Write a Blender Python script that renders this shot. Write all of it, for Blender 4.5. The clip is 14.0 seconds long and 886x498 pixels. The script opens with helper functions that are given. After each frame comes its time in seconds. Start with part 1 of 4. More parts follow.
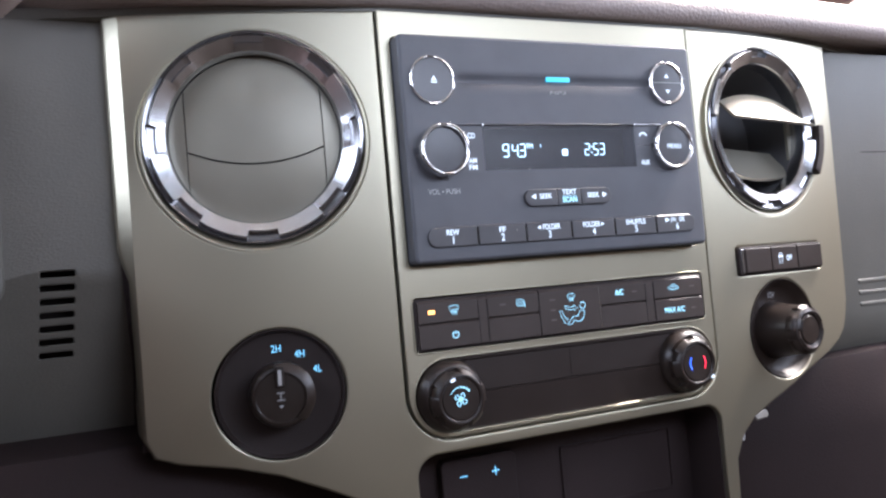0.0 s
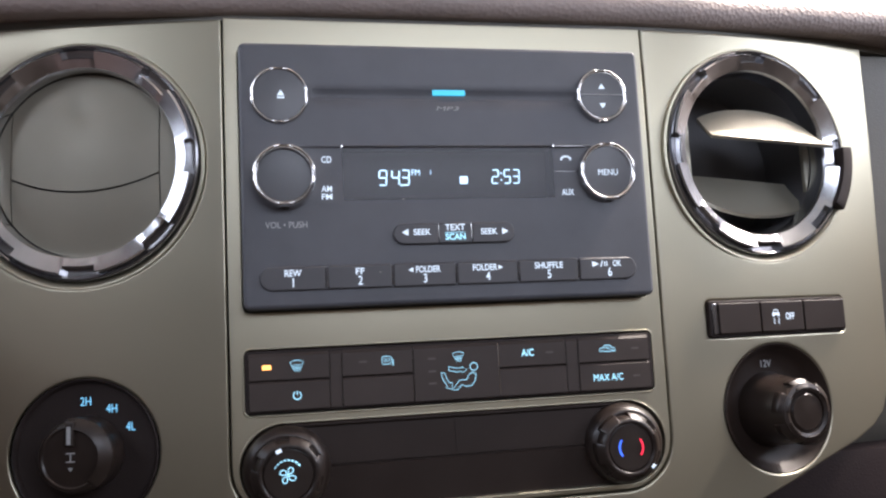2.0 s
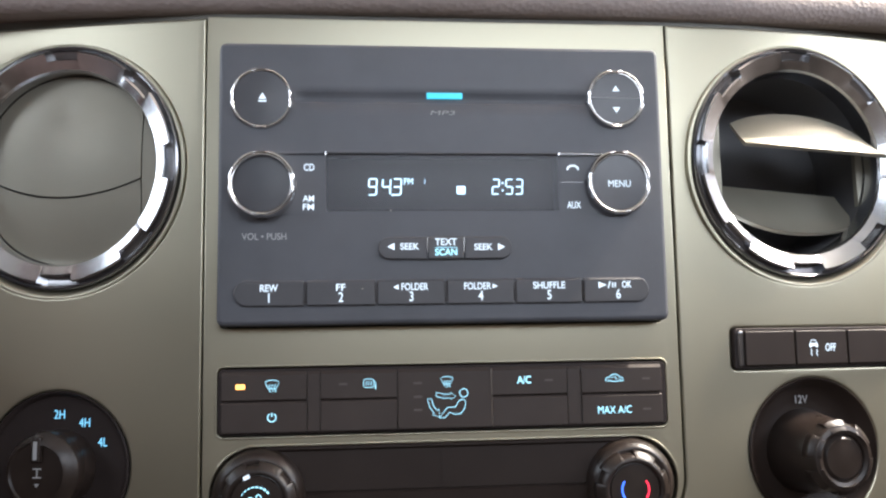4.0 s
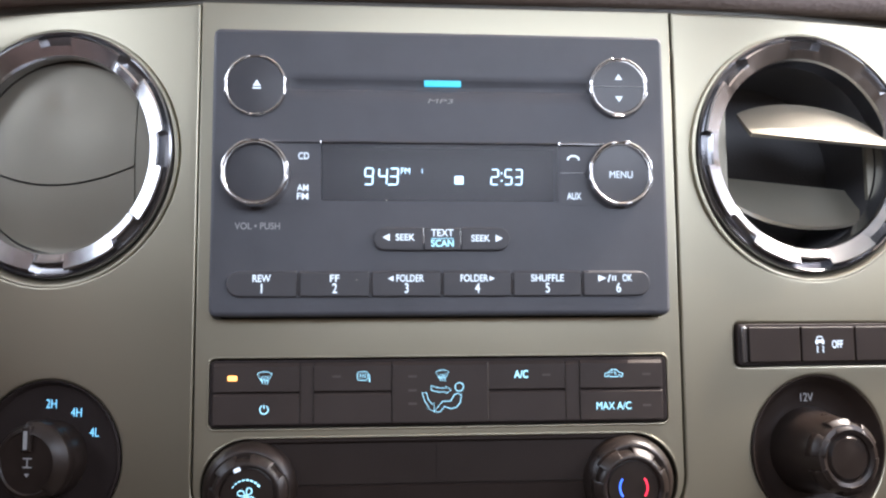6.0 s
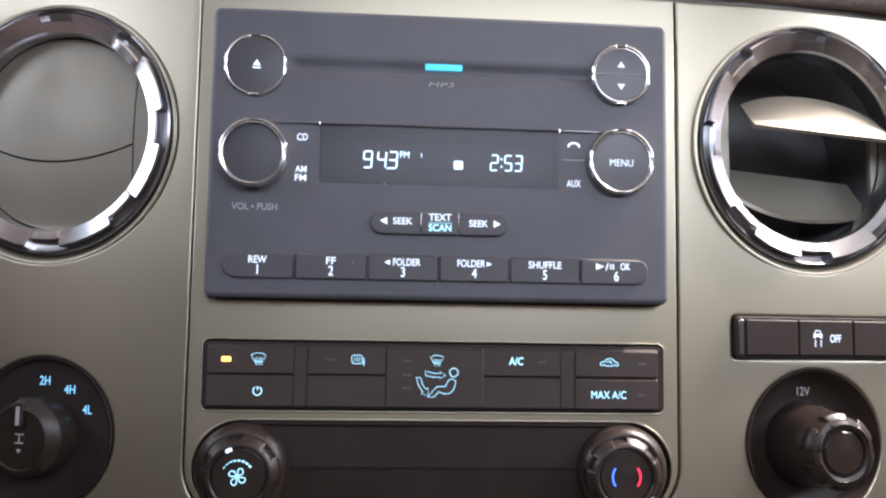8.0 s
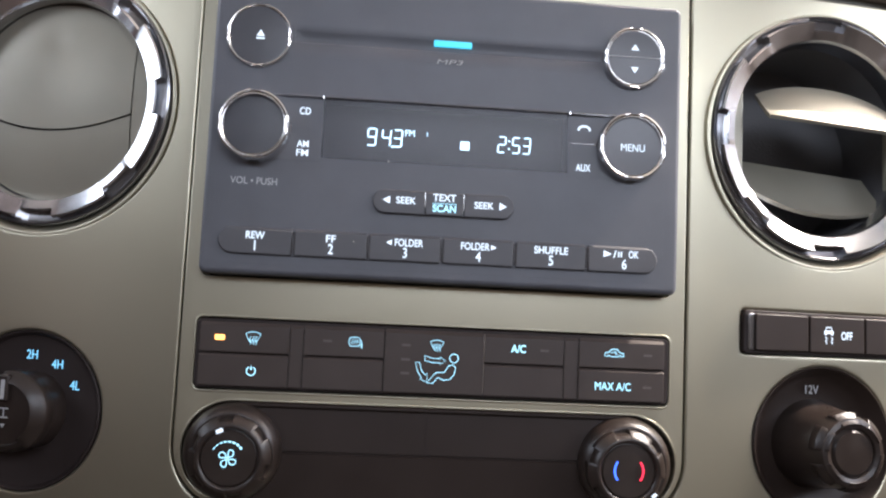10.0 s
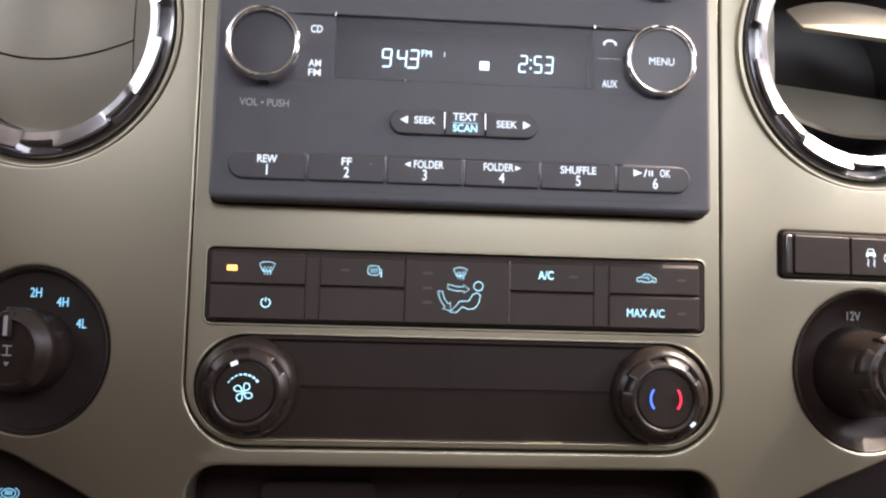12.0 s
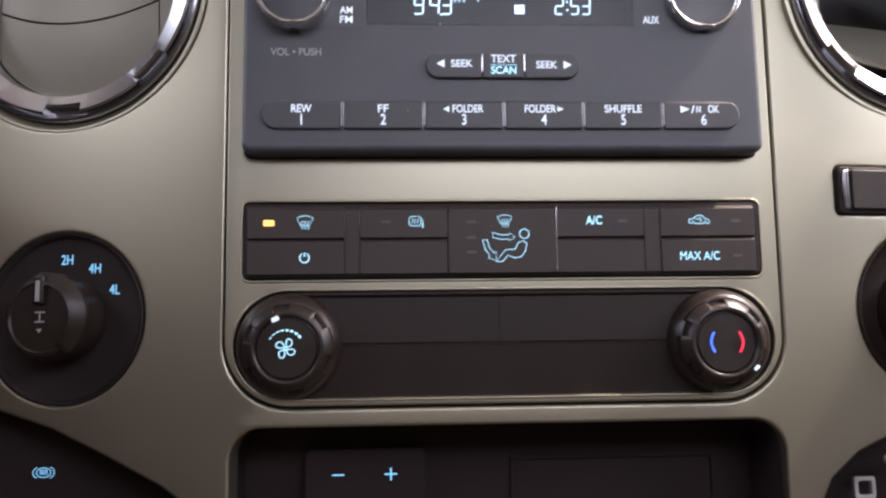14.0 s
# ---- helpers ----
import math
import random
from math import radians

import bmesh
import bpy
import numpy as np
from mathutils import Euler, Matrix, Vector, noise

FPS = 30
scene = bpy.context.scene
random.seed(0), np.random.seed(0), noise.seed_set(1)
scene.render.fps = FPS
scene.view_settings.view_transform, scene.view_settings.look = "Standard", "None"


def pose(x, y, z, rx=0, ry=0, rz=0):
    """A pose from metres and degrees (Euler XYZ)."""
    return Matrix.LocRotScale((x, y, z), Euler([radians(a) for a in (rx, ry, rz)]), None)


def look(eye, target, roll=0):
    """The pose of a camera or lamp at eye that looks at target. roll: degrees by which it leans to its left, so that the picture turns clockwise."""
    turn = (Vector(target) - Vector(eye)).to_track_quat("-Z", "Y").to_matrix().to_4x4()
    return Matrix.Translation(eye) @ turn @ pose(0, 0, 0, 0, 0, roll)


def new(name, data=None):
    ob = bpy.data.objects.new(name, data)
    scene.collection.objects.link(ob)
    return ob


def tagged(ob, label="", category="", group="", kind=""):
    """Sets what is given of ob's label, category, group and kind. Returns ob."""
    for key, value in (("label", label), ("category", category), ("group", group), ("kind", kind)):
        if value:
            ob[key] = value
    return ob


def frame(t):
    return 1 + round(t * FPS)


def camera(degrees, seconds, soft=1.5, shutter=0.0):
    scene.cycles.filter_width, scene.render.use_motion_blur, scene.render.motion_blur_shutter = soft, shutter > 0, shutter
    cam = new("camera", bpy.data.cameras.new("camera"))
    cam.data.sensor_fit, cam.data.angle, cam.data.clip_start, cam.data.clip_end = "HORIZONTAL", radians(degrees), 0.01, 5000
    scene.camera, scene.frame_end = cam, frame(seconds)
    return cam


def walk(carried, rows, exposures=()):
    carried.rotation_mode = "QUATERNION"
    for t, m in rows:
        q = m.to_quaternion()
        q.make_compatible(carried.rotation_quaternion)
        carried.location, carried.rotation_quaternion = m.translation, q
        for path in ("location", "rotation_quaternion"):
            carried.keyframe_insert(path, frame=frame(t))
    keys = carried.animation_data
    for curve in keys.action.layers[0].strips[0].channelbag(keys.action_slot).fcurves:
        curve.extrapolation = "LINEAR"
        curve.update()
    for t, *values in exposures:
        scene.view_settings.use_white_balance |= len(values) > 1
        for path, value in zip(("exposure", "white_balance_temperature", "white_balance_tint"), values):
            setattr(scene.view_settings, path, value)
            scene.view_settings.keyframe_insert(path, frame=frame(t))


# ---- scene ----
cam = camera(56.1, 14.0, soft=2.2, shutter=0.5)
PATH = [
    (0, (-0.281, -0.432, 0.687), (0.554, 1.383, 0.776), -5.1),
    (0.5, (-0.24, -0.402, 0.701), (0.54, 1.439, 0.777), -4.3),
    (1, (-0.181, -0.4, 0.691), (0.455, 1.491, 0.83), -3.8),
    (1.5, (-0.133, -0.405, 0.684), (0.394, 1.515, 0.872), -3.5),
    (2, (-0.09, -0.409, 0.68), (0.314, 1.537, 0.906), -2.9),
    (2.5, (-0.065, -0.403, 0.679), (0.257, 1.561, 0.886), -2.3),
    (3, (-0.051, -0.394, 0.684), (0.208, 1.579, 0.894), -1.8),
    (3.2, (-0.048, -0.392, 0.688), (0.193, 1.581, 0.91), -1.6),
    (5.5, (-0.029, -0.381, 0.694), (0.123, 1.603, 0.893), -0.6),
    (6, (-0.029, -0.38, 0.693), (0.124, 1.604, 0.89), -0.4),
    (6.5, (-0.028, -0.38, 0.692), (0.122, 1.605, 0.883), -0.2),
    (7, (-0.027, -0.38, 0.691), (0.121, 1.606, 0.876), 0.2),
    (7.5, (-0.026, -0.379, 0.69), (0.119, 1.607, 0.871), 0.5),
    (10, (-0.027, -0.366, 0.681), (0.121, 1.62, 0.87), 2.6),
    (10.5, (-0.028, -0.359, 0.676), (0.117, 1.626, 0.868), 2.7),
    (11, (-0.029, -0.353, 0.671), (0.114, 1.634, 0.849), 2.5),
    (11.5, (-0.03, -0.349, 0.66), (0.108, 1.639, 0.838), 2.0),
    (12, (-0.032, -0.345, 0.651), (0.107, 1.642, 0.837), 1.4),
    (12.5, (-0.033, -0.342, 0.645), (0.101, 1.644, 0.843), 0.8),
    (13, (-0.031, -0.339, 0.639), (0.084, 1.647, 0.85), 0.3),
    (13.5, (-0.035, -0.335, 0.63), (0.086, 1.646, 0.872), -0.3),
    (14, (-0.043, -0.328, 0.622), (0.064, 1.654, 0.866), -0.8),
]
walk(cam, [(t, look(eye, target, roll)) for t, eye, target, roll in PATH], exposures=[(0.0, 1.90, 5850, 18), (0.5, 1.76, 5950, 17), (1.0, 1.56, 6150, 20), (2.0, 1.38, 6200, 18), (3.0, 1.55, 6350, 12), (5.5, 1.69, 6150, 15), (7.5, 1.71, 6200, 20), (10.0, 1.71, 6250, 16), (11.5, 1.66, 6650, 18), (12.5, 1.56, 6800, 22), (13.0, 1.49, 6550, 22), (14.0, 1.36, 6450, 24)])

# ---- world and light ----
world = bpy.data.worlds.new("sky")
scene.world = world
world.use_nodes = True
wn = world.node_tree
sky = wn.nodes.new("ShaderNodeTexSky")
sky.sky_type, sky.sun_disc = "NISHITA", False
SUN_AZ, SUN_EL = radians(96), radians(52)
sky.sun_elevation, sky.sun_rotation = SUN_EL, SUN_AZ
sky.air_density, sky.dust_density = 0.6, 6.0
wn.nodes["Background"].inputs["Strength"].default_value = 0.04
wn.links.new(sky.outputs["Color"], wn.nodes["Background"].inputs["Color"])

SUN_DIR = Vector((math.sin(SUN_AZ) * math.cos(SUN_EL), math.cos(SUN_AZ) * math.cos(SUN_EL), math.sin(SUN_EL)))
sun = new("sun", bpy.data.lights.new("sun", "SUN"))
sun.data.energy, sun.data.angle, sun.data.color = 2.0, radians(0.6), (1.0, 0.9, 0.74)
sun.matrix_world = look(SUN_DIR * 3 + Vector((0.18, 0, 0.78)), (0.18, 0, 0.78))


def window_light(name, eye, target, w, h, power, color):
    lamp = new(name, bpy.data.lights.new(name, "AREA"))
    lamp.data.shape, lamp.data.size, lamp.data.size_y = "RECTANGLE", w, h
    lamp.data.energy, lamp.data.color = power, color
    lamp.matrix_world = look(eye, target)


SKYLIGHT = (0.84, 0.92, 1.0)
window_light("window_light_driver", (-0.86, -0.66, 1.15), (0.0, -0.50, 0.9), 0.60, 0.24, 0.92, SKYLIGHT)
window_light("window_light_driver_front", (-0.86, -0.08, 1.00), (0.0, -0.12, 0.9), 0.42, 0.40, 1.35, SKYLIGHT)
window_light("window_light_passenger", (0.86, -0.46, 1.03), (0.0, -0.36, 0.84), 0.60, 0.25, 1.45, SKYLIGHT)
window_light("window_light_rear", (0.25, -1.13, 1.09), (0.05, 0.0, 0.85), 0.80, 0.26, 1.7, SKYLIGHT)
window_light("window_light_windscreen", (0.38, 0.27, 1.12), (0.34, 0.11, 0.16), 0.95, 0.62, 33.0, (1.0, 0.92, 0.80))


# ---- materials ----
def material(name, color, rough, metal=0.0, grain=0.0, grain_scale=900.0, blotch=0.0, blotch_scale=30.0, coat=0.0, voronoi=False, spec=0.5, detail=5.0):
    """A surface with fine relief and two scales of variation, in metres."""
    m = bpy.data.materials.new(name)
    m.use_nodes = True
    t, b = m.node_tree, m.node_tree.nodes["Principled BSDF"]
    b.inputs["Metallic"].default_value = metal
    b.inputs["Coat Weight"].default_value = coat
    b.inputs["Coat Roughness"].default_value = 0.12
    b.inputs["Specular IOR Level"].default_value = spec
    co = t.nodes.new("ShaderNodeTexCoord")
    big = t.nodes.new("ShaderNodeTexNoise")
    big.inputs["Scale"].default_value, big.inputs["Detail"].default_value = blotch_scale, detail
    t.links.new(co.outputs["Object"], big.inputs["Vector"])
    tone = t.nodes.new("ShaderNodeMapRange")
    tone.inputs["From Min"].default_value, tone.inputs["From Max"].default_value = 0.0, 1.0
    tone.inputs["To Min"].default_value, tone.inputs["To Max"].default_value = 1 - 2.2 * blotch, 1 + 2.2 * blotch
    t.links.new(big.outputs["Fac"], tone.inputs["Value"])
    mul = t.nodes.new("ShaderNodeVectorMath")
    mul.operation = "SCALE"
    mul.inputs[0].default_value = color
    t.links.new(tone.outputs["Result"], mul.inputs["Scale"])
    t.links.new(mul.outputs["Vector"], b.inputs["Base Color"])
    rr = t.nodes.new("ShaderNodeMapRange")
    rr.inputs["From Min"].default_value, rr.inputs["From Max"].default_value = 0.0, 1.0
    rr.inputs["To Min"].default_value, rr.inputs["To Max"].default_value = rough * (1 - 2.0 * blotch), min(1.0, rough * (1 + 2.0 * blotch))
    t.links.new(big.outputs["Fac"], rr.inputs["Value"])
    t.links.new(rr.outputs["Result"], b.inputs["Roughness"])
    if grain:
        fine = t.nodes.new("ShaderNodeTexVoronoi" if voronoi else "ShaderNodeTexNoise")
        fine.inputs["Scale"].default_value = grain_scale
        t.links.new(co.outputs["Object"], fine.inputs["Vector"])
        bump = t.nodes.new("ShaderNodeBump")
        bump.inputs["Strength"].default_value, bump.inputs["Distance"].default_value = grain, 0.0006
        t.links.new(fine.outputs["Distance" if voronoi else "Fac"], bump.inputs["Height"])
        t.links.new(bump.outputs["Normal"], b.inputs["Normal"])
    return m


def glowing(name, color, strength):
    m = bpy.data.materials.new(name)
    m.use_nodes = True
    b = m.node_tree.nodes["Principled BSDF"]
    b.inputs["Base Color"].default_value = (*[0.5 * c for c in color], 1)
    b.inputs["Roughness"].default_value = 0.5
    b.inputs["Emission Color"].default_value = (*color, 1)
    b.inputs["Emission Strength"].default_value = strength
    return m


PAINT = material("satin_paint", (0.45, 0.417, 0.314), 0.37, metal=0.90, blotch=0.025, blotch_scale=16, detail=1.0)
# Radio face and keys: black plastic, colour lifted to stand in for glare haze.
HAZED_BLACK = material("hazed_black_plastic", (0.096, 0.098, 0.110), 0.45, grain=0.08, grain_scale=1800, blotch=0.12, blotch_scale=40)
HAZED_KEYCAP = material("hazed_key_plastic", (0.078, 0.076, 0.082), 0.46, grain=0.04, grain_scale=2200, blotch=0.10, blotch_scale=60)
BUTTON = material("button_plastic", (0.026, 0.0170, 0.0135), 0.46, grain=0.08, grain_scale=2200, blotch=0.10, blotch_scale=60, spec=0.32)
CLIMATE = material("climate_plastic", (0.053, 0.039, 0.033), 0.46, grain=0.06, grain_scale=2200, blotch=0.08, blotch_scale=60, spec=0.4)
# Knob faces share the haze-lifted tone of the radio face.
KNOBFACE = material("knob_face", (0.070, 0.069, 0.076), 0.30, grain=0.02, grain_scale=1500, blotch=0.10, blotch_scale=60)
RUBBER = material("soft_black", (0.028, 0.0195, 0.0175), 0.62, grain=0.10, grain_scale=1500, blotch=0.15, blotch_scale=50, spec=0.3)
GLOSS = material("display_gloss", (0.045, 0.044, 0.050), 0.35, blotch=0.1, blotch_scale=30)
CHROME = material("chrome", (0.68, 0.69, 0.71), 0.21, metal=1.0, grain=0.08, grain_scale=110, blotch=0.15, blotch_scale=60)
RINGS = material("ring_chrome", (0.78, 0.77, 0.76), 0.20, metal=1.0, grain=0.06, grain_scale=260, blotch=0.10, blotch_scale=90)
DARKCHROME = material("smoked_chrome", (0.30, 0.295, 0.30), 0.16, metal=0.9, blotch=0.08, blotch_scale=60)
PAD = material("grained_vinyl", (0.34, 0.275, 0.250), 0.48, grain=0.6, grain_scale=420, blotch=0.12, blotch_scale=20, voronoi=True)
GREY = material("grey_vinyl", (0.150, 0.140, 0.118), 0.50, grain=0.22, grain_scale=900, blotch=0.10, blotch_scale=18, voronoi=True)
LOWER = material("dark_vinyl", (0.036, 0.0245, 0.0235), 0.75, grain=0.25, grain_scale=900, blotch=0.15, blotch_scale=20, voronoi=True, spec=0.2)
# Vent housing grey, lifted so the dark barrel looks veiled by haze.
HAZED_GREY = material("hazed_grey_plastic", (0.105, 0.103, 0.106), 0.6, grain=0.2, grain_scale=900, blotch=0.10, blotch_scale=18, voronoi=True)
LEAF = material("leaf_plastic", (0.31, 0.290, 0.235), 0.42, metal=0.5, grain=0.05, grain_scale=2500, blotch=0.06, blotch_scale=25)
TRIM = material("door_trim", (0.041, 0.031, 0.025), 0.6, grain=0.2, grain_scale=900, blotch=0.1, blotch_scale=8)
CLOTH = material("headliner_cloth", (0.42, 0.41, 0.38), 0.95, grain=0.5, grain_scale=600, blotch=0.06, blotch_scale=10)
CARPET = material("carpet", (0.025, 0.019, 0.015), 1.0, grain=0.8, grain_scale=500, blotch=0.2, blotch_scale=12)
CREAM = material("cream_plastic", (0.40, 0.36, 0.31), 0.4, blotch=0.1, blotch_scale=120)
PRINT = material("grey_print", (0.42, 0.42, 0.42), 0.6, blotch=0.1, blotch_scale=200)
CLEAR = material("clear_plastic", (0.55, 0.52, 0.50), 0.12, blotch=0.1, blotch_scale=200)
GLASS = bpy.data.materials.new("smoked_glass")
GLASS.use_nodes = True
gt = GLASS.node_tree
gb = gt.nodes["Principled BSDF"]
gb.inputs["Base Color"].default_value, gb.inputs["Roughness"].default_value = (0.055, 0.053, 0.061, 1), 0.30
clear = gt.nodes.new("ShaderNodeBsdfTransparent")
mix = gt.nodes.new("ShaderNodeMixShader")
mix.inputs[0].default_value = 0.42
gt.links.new(clear.outputs[0], mix.inputs[1])
gt.links.new(gb.outputs[0], mix.inputs[2])
gt.links.new(mix.outputs[0], gt.nodes["Material Output"].inputs["Surface"])
LCD = glowing("display_light", (0.50, 0.78, 1.0), 2.7)
WHITE = glowing("label_light", (0.68, 0.81, 0.92), 0.43)
ICE = glowing("icon_light", (0.35, 0.75, 0.92), 0.66)
FAINT = glowing("faint_icon_light", (0.20, 0.58, 0.85), 0.46)
CYAN = glowing("slot_light", (0.06, 0.52, 0.74), 0.44)
AMBER = glowing("amber_light", (1.0, 0.42, 0.10), 1.1)
BLUE = glowing("cold_light", (0.05, 0.16, 1.0), 0.8)
RED = glowing("warm_light", (1.0, 0.03, 0.07), 0.65)


# ---- building helpers ----
def thing(name, label, category, m, group="", kind=""):
    ob = new(name)
    ob.empty_display_size = 0.01
    ob.matrix_world = m
    return tagged(ob, label, category, group, kind)


def part(name, mesh, mat, parent=None, label="", angle=35, weighted=False):
    if isinstance(mesh, bmesh.types.BMesh):
        bm, mesh = mesh, bpy.data.meshes.new(name)
        bm.to_mesh(mesh)
        bm.free()
    mesh.materials.clear()
    mesh.materials.append(mat)
    mesh.shade_smooth()
    mesh.set_sharp_from_angle(angle=radians(angle))
    ob = new(name, mesh)
    ob.parent = parent
    if weighted:
        ob.modifiers.new("normals", "WEIGHTED_NORMAL").keep_sharp = True
    return tagged(ob, label)


def curve_mesh(data):
    """The mesh of a curve or text, stood upright so that it faces -y."""
    ob = bpy.data.objects.new("curve", data)
    scene.collection.objects.link(ob)
    mesh = bpy.data.meshes.new_from_object(ob.evaluated_get(bpy.context.evaluated_depsgraph_get()))
    bpy.data.objects.remove(ob)
    bpy.data.curves.remove(data)
    mesh.transform(Matrix.Rotation(radians(90), 4, "X"))
    return mesh


def prism(outlines, front, depth, bevel=0.0005, steps=2):
    """A plate with rounded edges, from outlines in (x, z); the first is the rim and the rest are holes. Its face is at y = front."""
    c = bpy.data.curves.new("outline", "CURVE")
    c.dimensions, c.fill_mode = "2D", "BOTH"
    for pts in outlines:
        s = c.splines.new("POLY")
        s.points.add(len(pts) - 1)
        for p, (x, z) in zip(s.points, pts):
            p.co = (x, z, 0, 1)
        s.use_cyclic_u = True
    c.extrude, c.bevel_depth, c.bevel_resolution, c.offset = depth / 2 - bevel, bevel, steps, -bevel
    mesh = curve_mesh(c)
    mesh.transform(Matrix.Translation((0, front + depth / 2, 0)))
    bm = bmesh.new()
    bm.from_mesh(mesh)
    bmesh.ops.remove_doubles(bm, verts=bm.verts, dist=1e-6)
    bm.to_mesh(mesh)
    bm.free()
    return mesh


def arc(cx, cz, r, a0, a1, n=8):
    return [(cx + r * math.cos(radians(a0 + (a1 - a0) * i / n)), cz + r * math.sin(radians(a0 + (a1 - a0) * i / n))) for i in range(n + 1)]


def rrect(x0, z0, x1, z1, r=0.001, n=5):
    return arc(x1 - r, z1 - r, r, 0, 90, n) + arc(x0 + r, z1 - r, r, 90, 180, n) + arc(x0 + r, z0 + r, r, 180, 270, n) + arc(x1 - r, z0 + r, r, 270, 360, n)


def circle(cx, cz, r, n=64):
    return arc(cx, cz, r, 0, 360 - 360 / n, n - 1)


def lathe(profile, segments=72, cx=0.0, cz=0.0):
    """A turned form about the y axis, from (radius, y) pairs."""
    bm = bmesh.new()
    rings = []
    for r, y in profile:
        if r < 1e-6:
            rings.append([bm.verts.new((cx, y, cz))])
        else:
            rings.append([bm.verts.new((cx + r * math.cos(2 * math.pi * i / segments), y, cz + r * math.sin(2 * math.pi * i / segments))) for i in range(segments)])
    for a, b in zip(rings, rings[1:]):
        for i in range(segments):
            j = (i + 1) % segments
            if len(a) == 1 and len(b) == 1:
                continue
            elif len(a) == 1:
                bm.faces.new((a[0], b[j], b[i]))
            elif len(b) == 1:
                bm.faces.new((a[i], a[j], b[0]))
            else:
                bm.faces.new((a[i], a[j], b[j], b[i]))
    bmesh.ops.recalc_face_normals(bm, faces=bm.faces)
    return bm


def sector(r0, r1, a0, a1, y_in, y_out, back, n=8, cx=0.0, cz=0.0):
    """A raised piece of a ring: from radius r0 (face at y_in) to r1 (face at y_out), back to y = back."""
    bm = bmesh.new()
    rows = []
    for i in range(n + 1):
        a = radians(a0 + (a1 - a0) * i / n)
        c, s = math.cos(a), math.sin(a)
        rows.append([bm.verts.new((cx + r * c, y, cz + r * s)) for r, y in ((r0, back), (r0, y_in), (r1, y_out), (r1, back))])
    for a, b in zip(rows, rows[1:]):
        for k in range(4):
            bm.faces.new((a[k], b[k], b[(k + 1) % 4], a[(k + 1) % 4]))
    bm.faces.new(rows[0])
    bm.faces.new(rows[-1][::-1])
    bmesh.ops.recalc_face_normals(bm, faces=bm.faces)
    edges = [e for e in bm.edges if e.is_manifold and e.calc_face_angle(0) > 0.6]
    bmesh.ops.bevel(bm, geom=edges, offset=min(0.0003, 0.12 * (r1 - r0)), segments=2, profile=0.5, affect="EDGES")
    return bm


def text(words, x, z, size, y=0.0, stretch=0.85, align="CENTER", thick=0.00012, shear=0.0, bold=0.0, width=None):
    """Words with capital height `size`, centred on z; `width` sets their length in place of `stretch`."""
    c = bpy.data.curves.new("text", "FONT")
    c.body, c.align_x, c.align_y = words, align, "CENTER"
    c.size, c.extrude, c.shear, c.offset = size / 0.70, thick / 2, shear, bold
    mesh = curve_mesh(c)
    if width:
        xs = [v.co.x for v in mesh.vertices]
        stretch = width / (max(xs) - min(xs))
        mesh.transform(Matrix.Translation((-(max(xs) + min(xs)) / 2, 0, 0)))
    mesh.transform(Matrix.Translation((x, y, z)) @ Matrix.Diagonal((stretch, 1, 1, 1)))
    return mesh


def strokes(lines, x, z, scale, width=0.00025, y=0.0):
    """Line drawing: polylines in unit coordinates, as thin raised bars."""
    c = bpy.data.curves.new("strokes", "CURVE")
    c.dimensions = "3D"
    for pts in lines:
        s = c.splines.new("POLY")
        closed = pts[0] == pts[-1]
        pts = pts[:-1] if closed else pts
        s.points.add(len(pts) - 1)
        for p, (u, v) in zip(s.points, pts):
            p.co = (x + u * scale, z + v * scale, 0, 1)
        s.use_cyclic_u = closed
    c.bevel_depth, c.bevel_resolution, c.use_fill_caps = width, 1, True
    mesh = curve_mesh(c)
    mesh.transform(Matrix.Translation((0, y, 0)) @ Matrix.Diagonal((1, 0.35, 1, 1)))
    return mesh


def flat(pts, y, thick=0.00012):
    """A thin printed shape from an outline in (x, z)."""
    return prism([pts], y - thick / 2, thick, bevel=0.00001, steps=0)


def loft(section, x0, x1, cuts=1, shape=None):
    """A closed (y, z) section drawn out along x; shape(x, y, z) may bend it."""
    bm = bmesh.new()
    rows = []
    for i in range(cuts + 1):
        x = x0 + (x1 - x0) * i / cuts
        rows.append([bm.verts.new(shape(x, y, z) if shape else (x, y, z)) for y, z in section])
    n = len(section)
    for a, b in zip(rows, rows[1:]):
        for k in range(n):
            bm.faces.new((a[k], b[k], b[(k + 1) % n], a[(k + 1) % n]))
    bm.faces.new(rows[0])
    bm.faces.new(rows[-1][::-1])
    bmesh.ops.recalc_face_normals(bm, faces=bm.faces)
    return bm


# ---- the face of the dashboard: flat in the middle, swept back at both sides ----
SEAM = 0.1112


def sweep(x):
    """How far back the face lies at x, and its slope."""
    d = abs(x) - 0.100
    if d <= 0:
        return 0.0, 0.0
    if x < 0:
        return 0.16 * d + 0.35 * d * d, -(0.16 + 0.70 * d)
    return 0.75 * d * d, 1.50 * d


def on_wing(x, z, out=0.0):
    y, s = sweep(x)
    return pose(x, y - out, z, 0, 0, math.degrees(math.atan(s)))


# ---- the closed cab: floor, roof, doors, back wall ----
def box(x0, y0, z0, x1, y1, z1):
    bm = bmesh.new()
    bmesh.ops.create_cube(bm, size=1.0, matrix=Matrix.Translation(((x0 + x1) / 2, (y0 + y1) / 2, (z0 + z1) / 2)) @ Matrix.Diagonal((x1 - x0, y1 - y0, z1 - z0, 1)))
    return bm


def wall_with_opening(name, outline, openings, thick, m, mat, label):
    ob = part(name, prism([outline] + openings, 0, thick, bevel=0.004), mat, None, label, weighted=True)
    ob.matrix_world = m
    return tagged(ob, kind="structure", category="wall")


